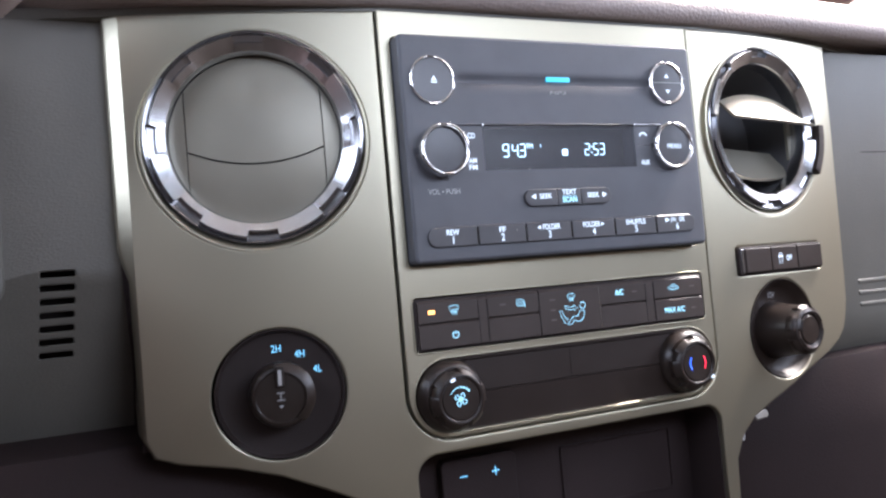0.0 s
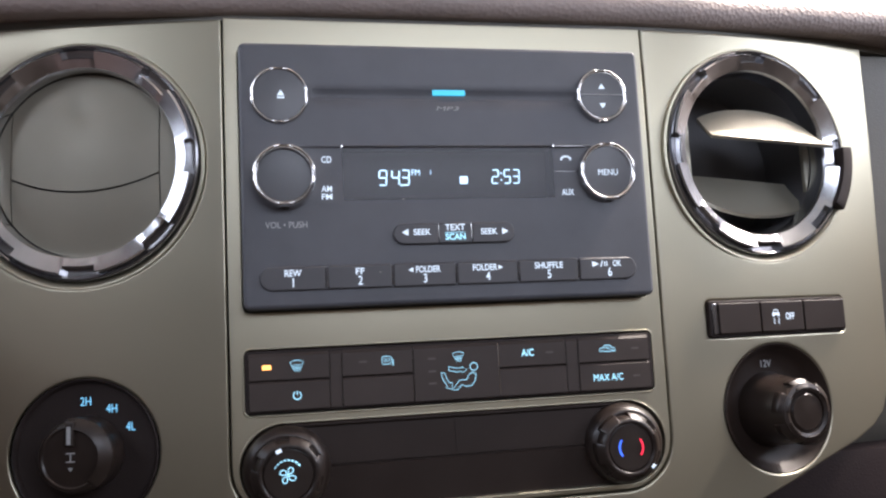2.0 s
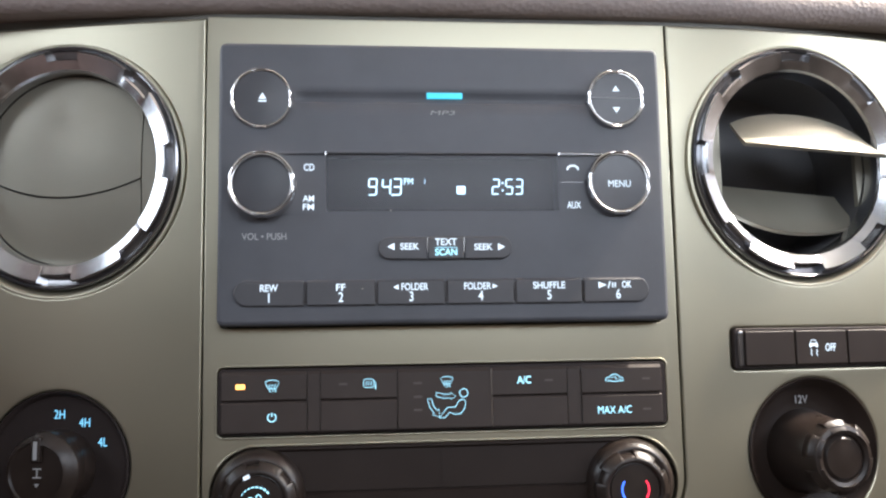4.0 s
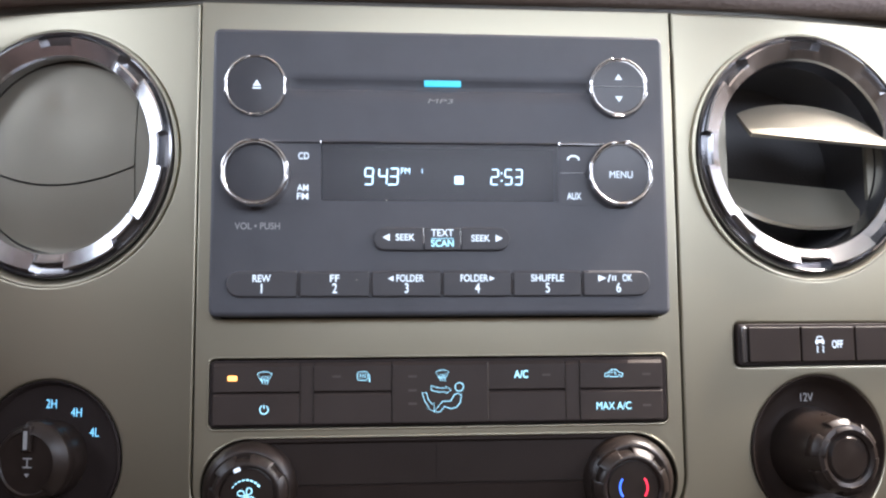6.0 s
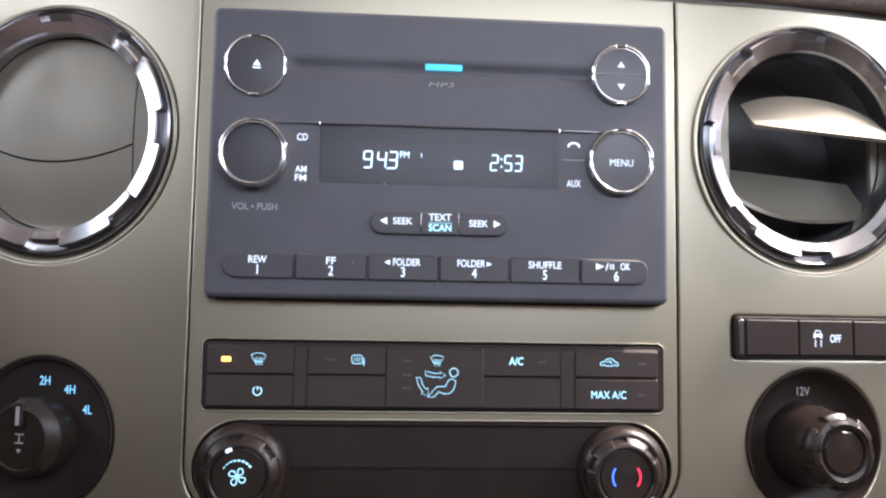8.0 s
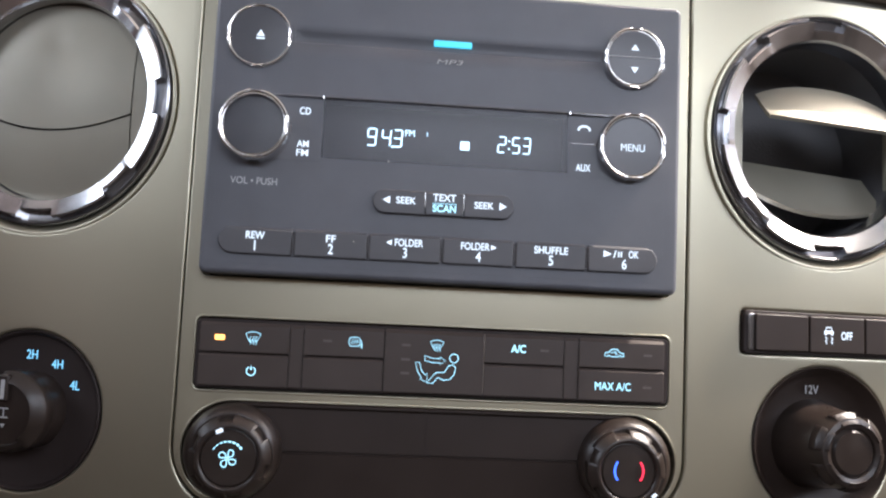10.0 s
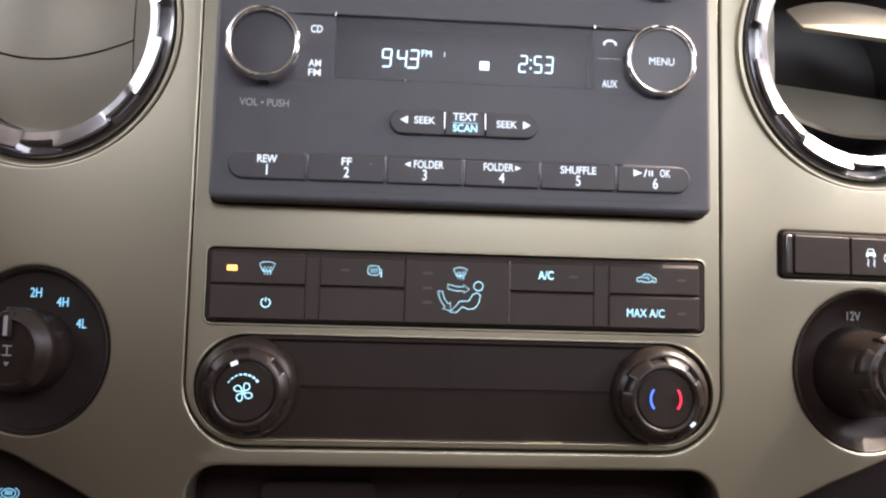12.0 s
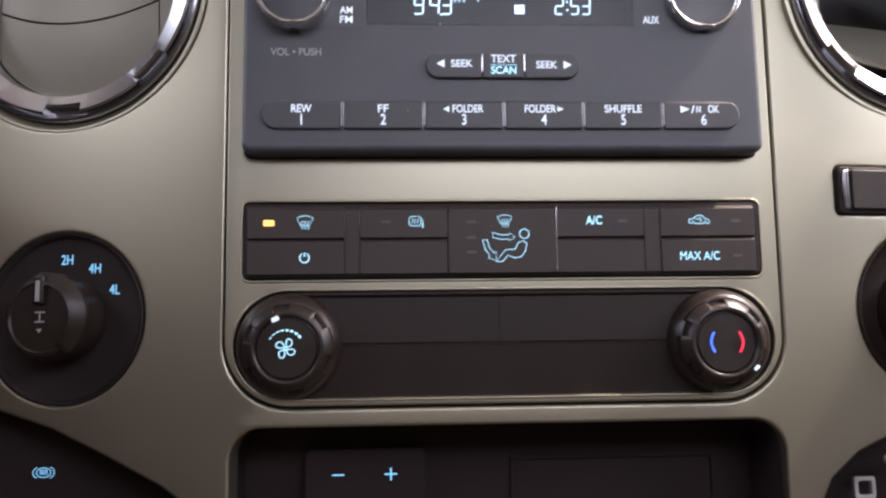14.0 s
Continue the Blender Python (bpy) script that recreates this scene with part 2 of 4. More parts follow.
# Unseen roof; its corner is cut so sun reaches only the right side.
roof = prism([[(-0.9, -1.20), (0.9, -1.20), (0.9, -0.245), (0.634, -0.245), (0.575, -0.18), (0.575, 0.10), (-0.9, 0.10)]], 0.0, 0.03, 0.004)
roof.transform(Matrix(((1, 0, 0, 0), (0, 0, 1, 0), (0, 1, 0, 1.40), (0, 0, 0, 1))))
roof.flip_normals()
tagged(part("floor", box(-0.9, -1.20, -0.04, 0.9, 0.75, 0.0), CARPET, None, "dark carpeted cab floor"), kind="structure", category="floor")
tagged(part("ceiling", roof, CLOTH, None, "unseen grey cloth roof cut to shape the sunlight"), kind="structure", category="ceiling")
# Unseen side wall; both openings are placed to suit the driver-side lamps.
wall_with_opening("wall_driver_side", rrect(-0.75, 0.0, 1.20, 1.40, 0.01), [rrect(-0.15, 0.79, 0.30, 1.22, 0.04), rrect(0.33, 1.00, 0.98, 1.26, 0.04)], 0.05, pose(-0.86, 0, 0, 0, 0, 90) @ pose(-0.0, 0, 0) @ Matrix.Diagonal((-1, 1, 1, 1)), TRIM, "unseen grey door and side wall with openings set to shape the light")
# Unseen side wall; the bar between its openings is there to mask sun.
wall_with_opening("wall_passenger_side", rrect(-0.75, 0.0, 1.20, 1.40, 0.01), [rrect(-0.06, 0.90, 0.0790, 1.37, 0.02), rrect(0.150, 0.90, 0.98, 1.37, 0.05)], 0.05, pose(0.86, 0, 0, 0, 0, -90), TRIM, "unseen grey door and side wall with openings set to shape the light")
wall_with_opening("wall_back", rrect(-0.9, 0.0, 0.9, 1.40, 0.01), [rrect(-0.66, 0.95, 0.66, 1.22, 0.05)], 0.04, pose(0, -1.14, 0), TRIM, "grey back wall of the cab with a window opening")
tagged(part("wall_front", box(-0.9, 0.70, 0.0, 0.9, 0.74, 0.90), LOWER, None, "plain dark bulkhead behind the dashboard"), kind="structure", category="wall")

# ---- dash pad ----
PAD_SECTION = [(0.0300, 0.8505), (0.0120, 0.8507), (0.0020, 0.8490), (-0.0020, 0.8495), (-0.0055, 0.8525), (-0.0070, 0.8575), (-0.0055, 0.8645), (0.0000, 0.8725), (0.0120, 0.8820), (0.0280, 0.8895), (0.0450, 0.8950), (0.1000, 0.8990), (0.3000, 0.9015), (0.6900, 0.8995), (0.6900, 0.8665), (0.1000, 0.8545)]


def pad_shape(x, y, z):
    d = max(0.0, abs(x) - 0.05)
    return (x, y + 0.10 * d * d + (0.02 * d if x > 0 else 0.05 * d), z + (0.012 * min(1.0, max(0.0, (-x - 0.27) / 0.08)) if y < 0.1 else 0))


tagged(part("dash_pad", loft(PAD_SECTION, -0.84, 0.84, 56, pad_shape), PAD, None, "brown-grey grained vinyl dash top with a rounded nose", angle=60), category="dash pad")
tagged(part("dash_core", box(-0.80, 0.115, 0.42, 0.80, 0.125, 0.86), LOWER, None, "black substrate behind the dashboard trim"), category="dashboard", kind="structure")
# Fills the shaded gap under the pad; its grey stands in for haze.
tagged(part("gap_fill", loft([(0.003, 0.8462), (0.003, 0.8520), (0.030, 0.8520), (0.030, 0.8462)], -0.30, 0.62, 24, lambda x, y, z: (x, y + sweep(x)[0], z)), GREY, None, "grey strip standing in for the hazy gap under the dash top"), category="seal")


# ---- satin bezel, outer piece ----
CHAMFER = -0.2462


def bend(mesh, x0, x1, step=0.009):
    """Cuts a plate into strips and sweeps it back with the face."""
    bm = bmesh.new()
    bm.from_mesh(mesh)
    x = x0
    cuts = [-0.100, 0.100]
    while x < x1:
        cuts += [x] if abs(x) > 0.103 else []
        x += step
    for x in cuts:
        bmesh.ops.bisect_plane(bm, geom=bm.verts[:] + bm.edges[:] + bm.faces[:], plane_co=(x, 0, 0), plane_no=(1, 0, 0), dist=1e-6)
    if x0 < -0.25:
        bmesh.ops.bisect_plane(bm, geom=bm.verts[:] + bm.edges[:] + bm.faces[:], plane_co=(CHAMFER, 0, 0), plane_no=(1, 0, 0), dist=1e-6)
    for v in bm.verts:
        v.co.y += sweep(v.co.x)[0] + 0.66 * max(0.0, CHAMFER - v.co.x)
    bm.to_mesh(mesh)
    bm.free()
    return mesh


def opening_collar(x, z, r_in):
    """The painted lip round a vent opening, deeper below than above."""
    bm, rows, n = bmesh.new(), [], 96
    for i in range(n):
        c, w = math.cos(2 * math.pi * i / n), math.sin(2 * math.pi * i / n)
        lip = [(LIP + 0.0010, 0.006, 1), (LIP + 0.0010, 0.0003, 1), (LIP, -0.0001, 1), (LIP - 0.0006, 0.0002, 1), (r_in + 0.0004, 0.0013, 0), (r_in, 0.0020, 0), (r_in, 0.014, 0)]
        rows.append([bm.verts.new((r * c, y, r * w - LIP_DROP * k)) for r, y, k in lip])
    for a, b in zip(rows, rows[1:] + rows[:1]):
        for k in range(6):
            bm.faces.new((a[k], b[k], b[k + 1], a[k + 1]))
    bmesh.ops.recalc_face_normals(bm, faces=bm.faces)
    part("opening_collar", bm, PAINT, bezel, angle=50).matrix_local = on_wing(x, z)


g = 0.0005
outer = ([(-0.2535, 0.8460), (-SEAM - g, 0.8460), (-SEAM - g, 0.627)] + arc(-0.0852, 0.627, 0.0260 + g, 180, 270, 10) + arc(0.0852, 0.627, 0.0260 + g, 270, 360, 10)
         + [(SEAM + g, 0.8460), (0.2655, 0.8460), (0.2655, 0.7900), (0.2612, 0.6660), (0.2600, 0.6500), (0.2572, 0.6395), (0.2524, 0.6290), (0.2440, 0.6215), (0.2300, 0.6145)]
         + [(0.2064, 0.6060), (0.185, 0.5975), (0.160, 0.5885), (0.140, 0.5800), (0.128, 0.5700), (0.1205, 0.555), (0.118, 0.50)]
         + [(-0.116, 0.50), (-0.1180, 0.553), (-0.1240, 0.564), (-0.1360, 0.572), (-0.159, 0.5835), (-0.181, 0.5935), (-0.204, 0.6005), (-0.2310, 0.6060), (-0.2430, 0.6105), (-0.2488, 0.6220), (-0.2488, 0.7040), (-0.2512, 0.7125), (-0.2533, 0.7220)])
LEFT_VENT, LEFT_DISC, LIP = (-0.1808, 0.7770), (-0.1785, 0.6372), 0.0604
LIP_DROP = 0.0019
RIGHT_VENT, RIGHT_DISC = (0.1800, 0.7785), (0.1785, 0.6362)
holes = [circle(LEFT_VENT[0], LEFT_VENT[1] - LIP_DROP, LIP, 96), circle(RIGHT_VENT[0], RIGHT_VENT[1] - LIP_DROP, LIP, 96), circle(*LEFT_DISC, 0.0349, 72), circle(*RIGHT_DISC, 0.0349, 72),
         rrect(0.1375, 0.6757, 0.2285, 0.6957, 0.002), rrect(-0.1085, 0.515, 0.1095, 0.5935, 0.0125, 8)]
bezel = thing("outer_bezel", "satin champagne-grey painted trim panel around vents and switches", "dashboard trim", pose(0, 0, 0))
part("trim_panel", bend(prism([outer] + holes, 0.0, 0.020, 0.0013, 3), -0.26, 0.27), PAINT, bezel, angle=25, weighted=True)
# Side of the painted edge, in dark vinyl to imitate its shade.
part("shaded_flank", loft([(0.046, 0.8455), (0.046, 0.7220), (0.040, 0.7060), (0.036, 0.6140), (0.110, 0.6060), (0.110, 0.7060), (0.110, 0.7220), (0.110, 0.8455)], -0.2522, -0.2475, 1, lambda x, y, z: (x + 0.0040 * min(1.0, max(0.0, (0.722 - z) / 0.016)), y, z)), LOWER, bezel)
for spot in (LEFT_VENT, RIGHT_VENT):
    opening_collar(*spot, 0.0592)

# ---- satin bezel, centre piece ----
inner = [(-SEAM + g, 0.8460), (-SEAM + g, 0.627)] + arc(-0.0852, 0.627, 0.0260 - g, 180, 270, 10) + arc(0.0852, 0.627, 0.0260 - g, 270, 360, 10) + [(SEAM - g, 0.8460)]
centre = thing("centre_bezel", "satin champagne-grey painted centre panel holding radio and climate controls", "dashboard trim", pose(0, 0, 0.60))
mesh = prism([inner, rrect(-0.1040, 0.6993, 0.1040, 0.8307, 0.003), rrect(-0.1045, 0.6507, 0.1040, 0.6812, 0.003), rrect(-0.1070, 0.6045, 0.1070, 0.6458, 0.0206, 10)], 0.0, 0.016, 0.0007, 2)
mesh.transform(Matrix.Translation((0, 0, -0.60)))
part("trim_panel", mesh, PAINT, centre, weighted=True)


def opening_lip(x0, z0, x1, z1, r, n=8, w=0.0011):
    """A fine raised lip round an opening of the centre panel."""
    lip = prism([rrect(x0 - w, z0 - w, x1 + w, z1 + w, r + w, n), rrect(x0, z0, x1, z1, r, n)], -0.0006, 0.010, 0.0004, 2)
    lip.transform(Matrix.Translation((0, 0, -0.60)))
    part("opening_lip", lip, PAINT, centre, weighted=True)


opening_lip(-0.1042, 0.6505, 0.1037, 0.6814, 0.003)
opening_lip(-0.1072, 0.6043, 0.1072, 0.6460, 0.0208, 10)


# ---- radio ----
RZ = 0.70
radio = thing("car_radio", "black car radio with lit display, chrome-ringed knobs and preset buttons", "radio", pose(0, 0, RZ))


def rz(pts):
    return [(x, z - RZ) for x, z in pts]


FACE = -0.0098
part("faceplate", prism([rz(rrect(-0.1036, 0.6998, 0.1036, 0.8302, 0.0034)), rz(rrect(-0.0900, 0.7100, 0.0900, 0.8200, 0.0012))], FACE, 0.020, 0.0022, 4), HAZED_BLACK, radio, weighted=True)
part("face_panel", prism([rz(rrect(-0.0990, 0.7045, 0.0990, 0.8255, 0.0012)), rz(rrect(-0.0690, 0.8010, 0.0690, 0.8078, 0.0005)), rz(rrect(-0.0548, 0.7517, 0.0546, 0.7785, 0.0004))], FACE - 0.00005, 0.012, 0.00003, 1), HAZED_BLACK, radio, weighted=True)


def slot_shape(x, y, z):
    """The disc slot runs out into the face at both ends."""
    return (x, FACE - 0.00010 + max(0.0, y - FACE) * min(1.0, (0.0702 - abs(x)) / 0.0030), z)


part("disc_slot", loft([(0.0080, 0.0960), (0.0080, 0.1105), (FACE, 0.1105), (FACE, 0.1074), (FACE + 0.0003, 0.1068), (FACE + 0.0009, 0.1046), (FACE + 0.0012, 0.1030), (FACE + 0.0011, 0.1024), (FACE + 0.0003, 0.1019), (FACE, 0.1016), (FACE, 0.0960)], -0.0702, 0.0702, 60, lambda x, y, z: (x, y, z) if y > 0.0 else slot_shape(x, y, z)), HAZED_BLACK, radio, "shallow disc slot with a bright lower lip", angle=50)
part("slot_lamp", prism([rz(rrect(-0.0085, 0.8044, 0.0083, 0.8072, 0.0003))], FACE - 0.0002, 0.004, 0.0002), CYAN, radio, "glowing turquoise bar")
part("display_panel", prism([rz(rrect(-0.0660, 0.7460, 0.0660, 0.7860, 0.0006))], 0.0026, 0.003, 0.0003), GLOSS, radio, "dark display panel", weighted=True)
part("display_glass", prism([rz(rrect(-0.0550, 0.7517, 0.0546, 0.7785, 0.0006))], FACE, 0.0010, 0.00005), GLASS, radio, "smoked display glass", weighted=True).visible_shadow = False
part("mode_text", text("MP3", 0.0, 0.7980 - RZ, 0.0021, FACE - 0.0003, width=0.0118, shear=0.15), PRINT, radio)
part("volume_text", text("VOL \u2022 PUSH", -0.0828, 0.7400 - RZ, 0.0030, FACE, width=0.0201, bold=0.00005), PRINT, radio)


def key(name, x0, z0, x1, z1, front, parent, r=0.0006, bevel=0.0004, depth=0.004, outline=None, mat=None, brow=0.0):
    """A key cap; brow is the height of the slope along its upper edge."""
    mesh = prism([outline or rrect(x0, z0, x1, z1, r)], front, depth, bevel, 2)
    if brow:
        bm = bmesh.new()
        bm.from_mesh(mesh)
        crest = max(v.co.z for v in bm.verts) - brow
        bmesh.ops.bisect_plane(bm, geom=bm.verts[:] + bm.edges[:] + bm.faces[:], plane_co=(0, 0, crest), plane_no=(0, 0, 1), dist=1e-6)
        for v in bm.verts:
            if v.co.y < front + depth * 0.4:
                v.co.y += 0.85 * max(0.0, v.co.z - crest)
        bm.to_mesh(mesh)
        bm.free()
    return part(name, mesh, mat or BUTTON, parent, weighted=True)


BAND = FACE - 0.00012
k = key("mode_button", -0.0764, 0.06520, -0.0552, 0.0787, BAND, radio, r=0.0002, bevel=0.00004, mat=HAZED_BLACK)
part("label", text("CD", -0.0625, 0.0719, 0.0031, BAND, width=0.0048, bold=0.00006), WHITE, k)
k = key("mode_button", -0.0764, 0.0500, -0.0552, 0.06515, BAND, radio, r=0.0002, bevel=0.00004, mat=HAZED_BLACK)
for words, z in (("AM", 0.0574), ("FM", 0.0535)):
    part("label", text(words, -0.0628, z, 0.0029, BAND, width=0.0051, bold=0.00005), WHITE, k)
k = key("mode_button", 0.0552, 0.06520, 0.0764, 0.0787, BAND, radio, r=0.0002, bevel=0.00004, mat=HAZED_BLACK)
part("label", strokes([[(-1, -0.35), (-0.9, 0.1), (-0.4, 0.42), (0.4, 0.42), (0.9, 0.1), (1, -0.35)]], 0.0618, 0.0720, 0.0026, 0.0005, BAND), WHITE, k)
k = key("mode_button", 0.0552, 0.0500, 0.0764, 0.06500, BAND, radio, r=0.0002, bevel=0.00004, mat=HAZED_BLACK)
part("label", text("AUX", 0.0618, 0.0542, 0.0031, BAND, width=0.0066, bold=0.00006), WHITE, k)
part("seam_line", prism([rrect(0.0560, 0.06503, 0.0690, 0.06525, 0.0001)], BAND - 0.0001, 0.001, 0.00004), DARKCHROME, radio)

# A narrow lip tops the display band; wider strips imitate lit key edges.
part("key_edge_strip", prism([rrect(0.0552, 0.0778, 0.0762, 0.0792, 0.0003)], FACE - 0.0014, 0.003, 0.0005), DARKCHROME, radio, "thin smoked chrome strip imitating a lit key edge")
part("key_edge_strip", prism([rrect(-0.0762, 0.0779, -0.0548, 0.0790, 0.0003)], FACE - 0.0012, 0.003, 0.0005), HAZED_BLACK, radio)
part("band_lip", loft([(0.0, 0.0780), (FACE - 0.0004, 0.0780), (FACE - 0.0008, 0.0784), (FACE - 0.0003, 0.0791), (0.0, 0.0791)], -0.0546, 0.0550), GLOSS, radio, angle=20)
part("strip_end", prism([rrect(-0.0551, 0.0776, -0.0546, 0.0792, 0.0001)], FACE - 0.0015, 0.002, 0.0001), RINGS, radio)
part("strip_end", prism([rrect(0.0547, 0.0776, 0.0552, 0.0792, 0.0001)], FACE - 0.0015, 0.002, 0.0001), RINGS, radio)

# Display figures, as seven-bar digits.
BARS = {"2": "abged", "3": "abgcd", "4": "fgbc", "5": "afgcd", "9": "abcdfg"}


def digit(ch, x, z, h, w, t):
    half, bm = h / 2, bmesh.new()
    spots = {"a": (0, half, 1), "g": (0, 0, 1), "d": (0, -half, 1), "b": (w / 2, half / 2, 0), "c": (w / 2, -half / 2, 0), "f": (-w / 2, half / 2, 0), "e": (-w / 2, -half / 2, 0)}
    for s in BARS[ch]:
        u, v, across = spots[s]
        a, b = (w / 2 - t * 0.35, t / 2) if across else (t / 2, half / 2 - t * 0.35)
        lean = 0.06
        pts = [(-a, -b), (a, -b), (a, b), (-a, b)]
        front = [bm.verts.new((x + u + p + lean * (v + q), -0.00006, z + v + q)) for p, q in pts]
        rear = [bm.verts.new((x + u + p + lean * (v + q), 0.00006, z + v + q)) for p, q in pts]
        bm.faces.new(front)
        bm.faces.new(rear[::-1])
        for i in range(4):
            bm.faces.new((front[i], rear[i], rear[(i + 1) % 4], front[(i + 1) % 4]))
    bmesh.ops.translate(bm, verts=bm.verts, vec=(0, 0.0025, 0))
    bmesh.ops.recalc_face_normals(bm, faces=bm.faces)
    return bm


for ch, x in (("9", -0.0338), ("4", -0.0273), ("3", -0.0222)):
    part("figure", digit(ch, x, 0.0649, 0.0076, 0.0037, 0.00066), LCD, radio)
for ch, x in (("2", 0.0251), ("5", 0.0316), ("3", 0.0364)):
    part("figure", digit(ch, x, 0.0650, 0.0071, 0.0032, 0.0006), LCD, radio)
part("figure_point", flat(rrect(-0.0249, 0.0605, -0.0241, 0.0614, 0.0002), 0.0025), LCD, radio)
for z in (0.0632, 0.0668):
    part("figure_point", flat(rrect(0.0280, z - 0.0004, 0.0288, z + 0.0004, 0.0002), 0.0025), LCD, radio)
part("band_text", text("FM", -0.0168, 0.0674, 0.0030, 0.0025, 0.8, width=0.0042), LCD, radio)
part("preset_text", text("1", -0.0090, 0.0674, 0.0023, 0.0025, 0.8, bold=0.00002), LCD, radio)
part("stereo_mark", flat(rrect(0.0062, 0.0614, 0.0103, 0.0653, 0.0002), 0.0025), LCD, radio)

# Seek and scan keys share one oval.
dz0, dz1 = 0.0292, 0.0397
oval = arc(-0.0257, 0.03445, 0.00525, 90, 270, 10)
k = key("seek_button", 0, 0, 0, 0, FACE - 0.0018, radio, outline=oval + [(-0.0084, dz0), (-0.0084, dz1)], bevel=0.0005, mat=HAZED_KEYCAP, brow=0.0010)
part("label", text("SEEK", -0.0165, 0.0349, 0.0029, FACE - 0.0018, width=0.0087, bold=0.00007), WHITE, k)
part("arrow", flat([(-0.0268, 0.0350), (-0.0235, 0.0367), (-0.0235, 0.0333)], FACE - 0.0018), WHITE, k)
k = key("scan_button", -0.0080, dz0, 0.0086, dz1, FACE - 0.0018, radio, bevel=0.0005, mat=HAZED_KEYCAP, brow=0.0010)
part("label", text("TEXT", 0.0003, 0.0369, 0.0031, FACE - 0.0018, width=0.0102, bold=0.00007), WHITE, k)
part("label", text("SCAN", 0.0003, 0.0322, 0.0030, FACE - 0.0018, width=0.0102, bold=0.00007), ICE, k)
part("underline", flat(rrect(-0.0050, 0.03440, 0.0056, 0.03460, 0.0001), FACE - 0.0018), ICE, k)
oval = arc(0.0260, 0.03445, 0.00525, 90, -90, 10)
k = key("seek_button", 0, 0, 0, 0, FACE - 0.0018, radio, outline=oval + [(0.0090, dz0), (0.0090, dz1)], bevel=0.0005, mat=HAZED_KEYCAP, brow=0.0010)
part("label", text("SEEK", 0.0178, 0.0345, 0.0029, FACE - 0.0018, width=0.0086, bold=0.00007), WHITE, k)
part("arrow", flat([(0.0279, 0.0346), (0.0246, 0.0363), (0.0246, 0.0329)], FACE - 0.0018), WHITE, k)

# Six preset keys.
cuts = [-0.0965, -0.0642, -0.0320, 0.0001, 0.0322, 0.0645, 0.0968]
pz0, pz1 = 0.0085, 0.0202
pr = (pz1 - pz0) / 2
for i, (words, number) in enumerate((("REW", "1"), ("FF", "2"), ("FOLDER", "3"), ("FOLDER", "4"), ("SHUFFLE", "5"), ("OK", "6"))):
    x0, x1, out = cuts[i] + 0.00055, cuts[i + 1] - 0.00055, None
    if i == 0:
        out = arc(x0 + pr, (pz0 + pz1) / 2, pr, 90, 270, 10) + [(x1, pz0), (x1, pz1)]
    if i == 5:
        out = arc(x1 - pr, (pz0 + pz1) / 2, pr, 90, -90, 10) + [(x0, pz0), (x0, pz1)]
    k = key("preset_button", x0, pz0, x1, pz1, FACE - 0.0014, radio, outline=out, bevel=0.0006, depth=0.006, mat=HAZED_KEYCAP, brow=0.0012)
    mx, front = (x0 + x1) / 2, FACE - 0.0014
    shift = {2: 0.0016, 3: -0.0014, 5: 0.0048}.get(i, 0)
    part("label", text(words, mx + shift, 0.0165, 0.0031, front, width=(0.0080, 0.0042, 0.0123, 0.0126, 0.0151, 0.0045)[i], bold=0.00007), WHITE, k)
    part("label", text(number, mx + (0.0006 if i == 5 else 0), 0.0120, 0.0043, front, 0.78, bold=0.00007), WHITE, k)
    if i == 2:
        part("arrow", flat([(mx - 0.0084, 0.0165), (mx - 0.0059, 0.0177), (mx - 0.0059, 0.0153)], front), WHITE, k)
    if i == 3:
        part("arrow", flat([(mx + 0.0080, 0.0165), (mx + 0.0055, 0.0176), (mx + 0.0055, 0.0154)], front), WHITE, k)
    if i == 5:
        part("arrow", flat([(mx - 0.0050, 0.0165), (mx - 0.0088, 0.0180), (mx - 0.0088, 0.0150)], front), WHITE, k)
        part("arrow", strokes([[(-0.0042, -0.0016), (-0.0032, 0.0016)], [(-0.0020, -0.0012), (-0.0020, 0.0012)], [(-0.0008, -0.0012), (-0.0008, 0.0012)]], mx, 0.0165, 1.0, 0.0003, front), WHITE, k)

# Metal strips in the key gaps imitate glints on the key edges.
for x in cuts[1:-1]:
    for off in (-0.0004, 0.0004):
        part("glint_strip", prism([rrect(x + off - 0.00011, pz0 + 0.0012, x + off + 0.00011, pz1 - 0.0012, 0.00005)], FACE - 0.0014, 0.004, 0.00004), DARKCHROME, radio, "thin bright strip imitating a key edge glint")
for x in (-0.0082, 0.0088):
    part("glint_strip", prism([rrect(x - 0.0002, dz0 + 0.0030, x + 0.0002, dz1 - 0.0008, 0.0001)], FACE - 0.0013, 0.003, 0.00008), RINGS, radio, "thin bright strip imitating a key edge glint")


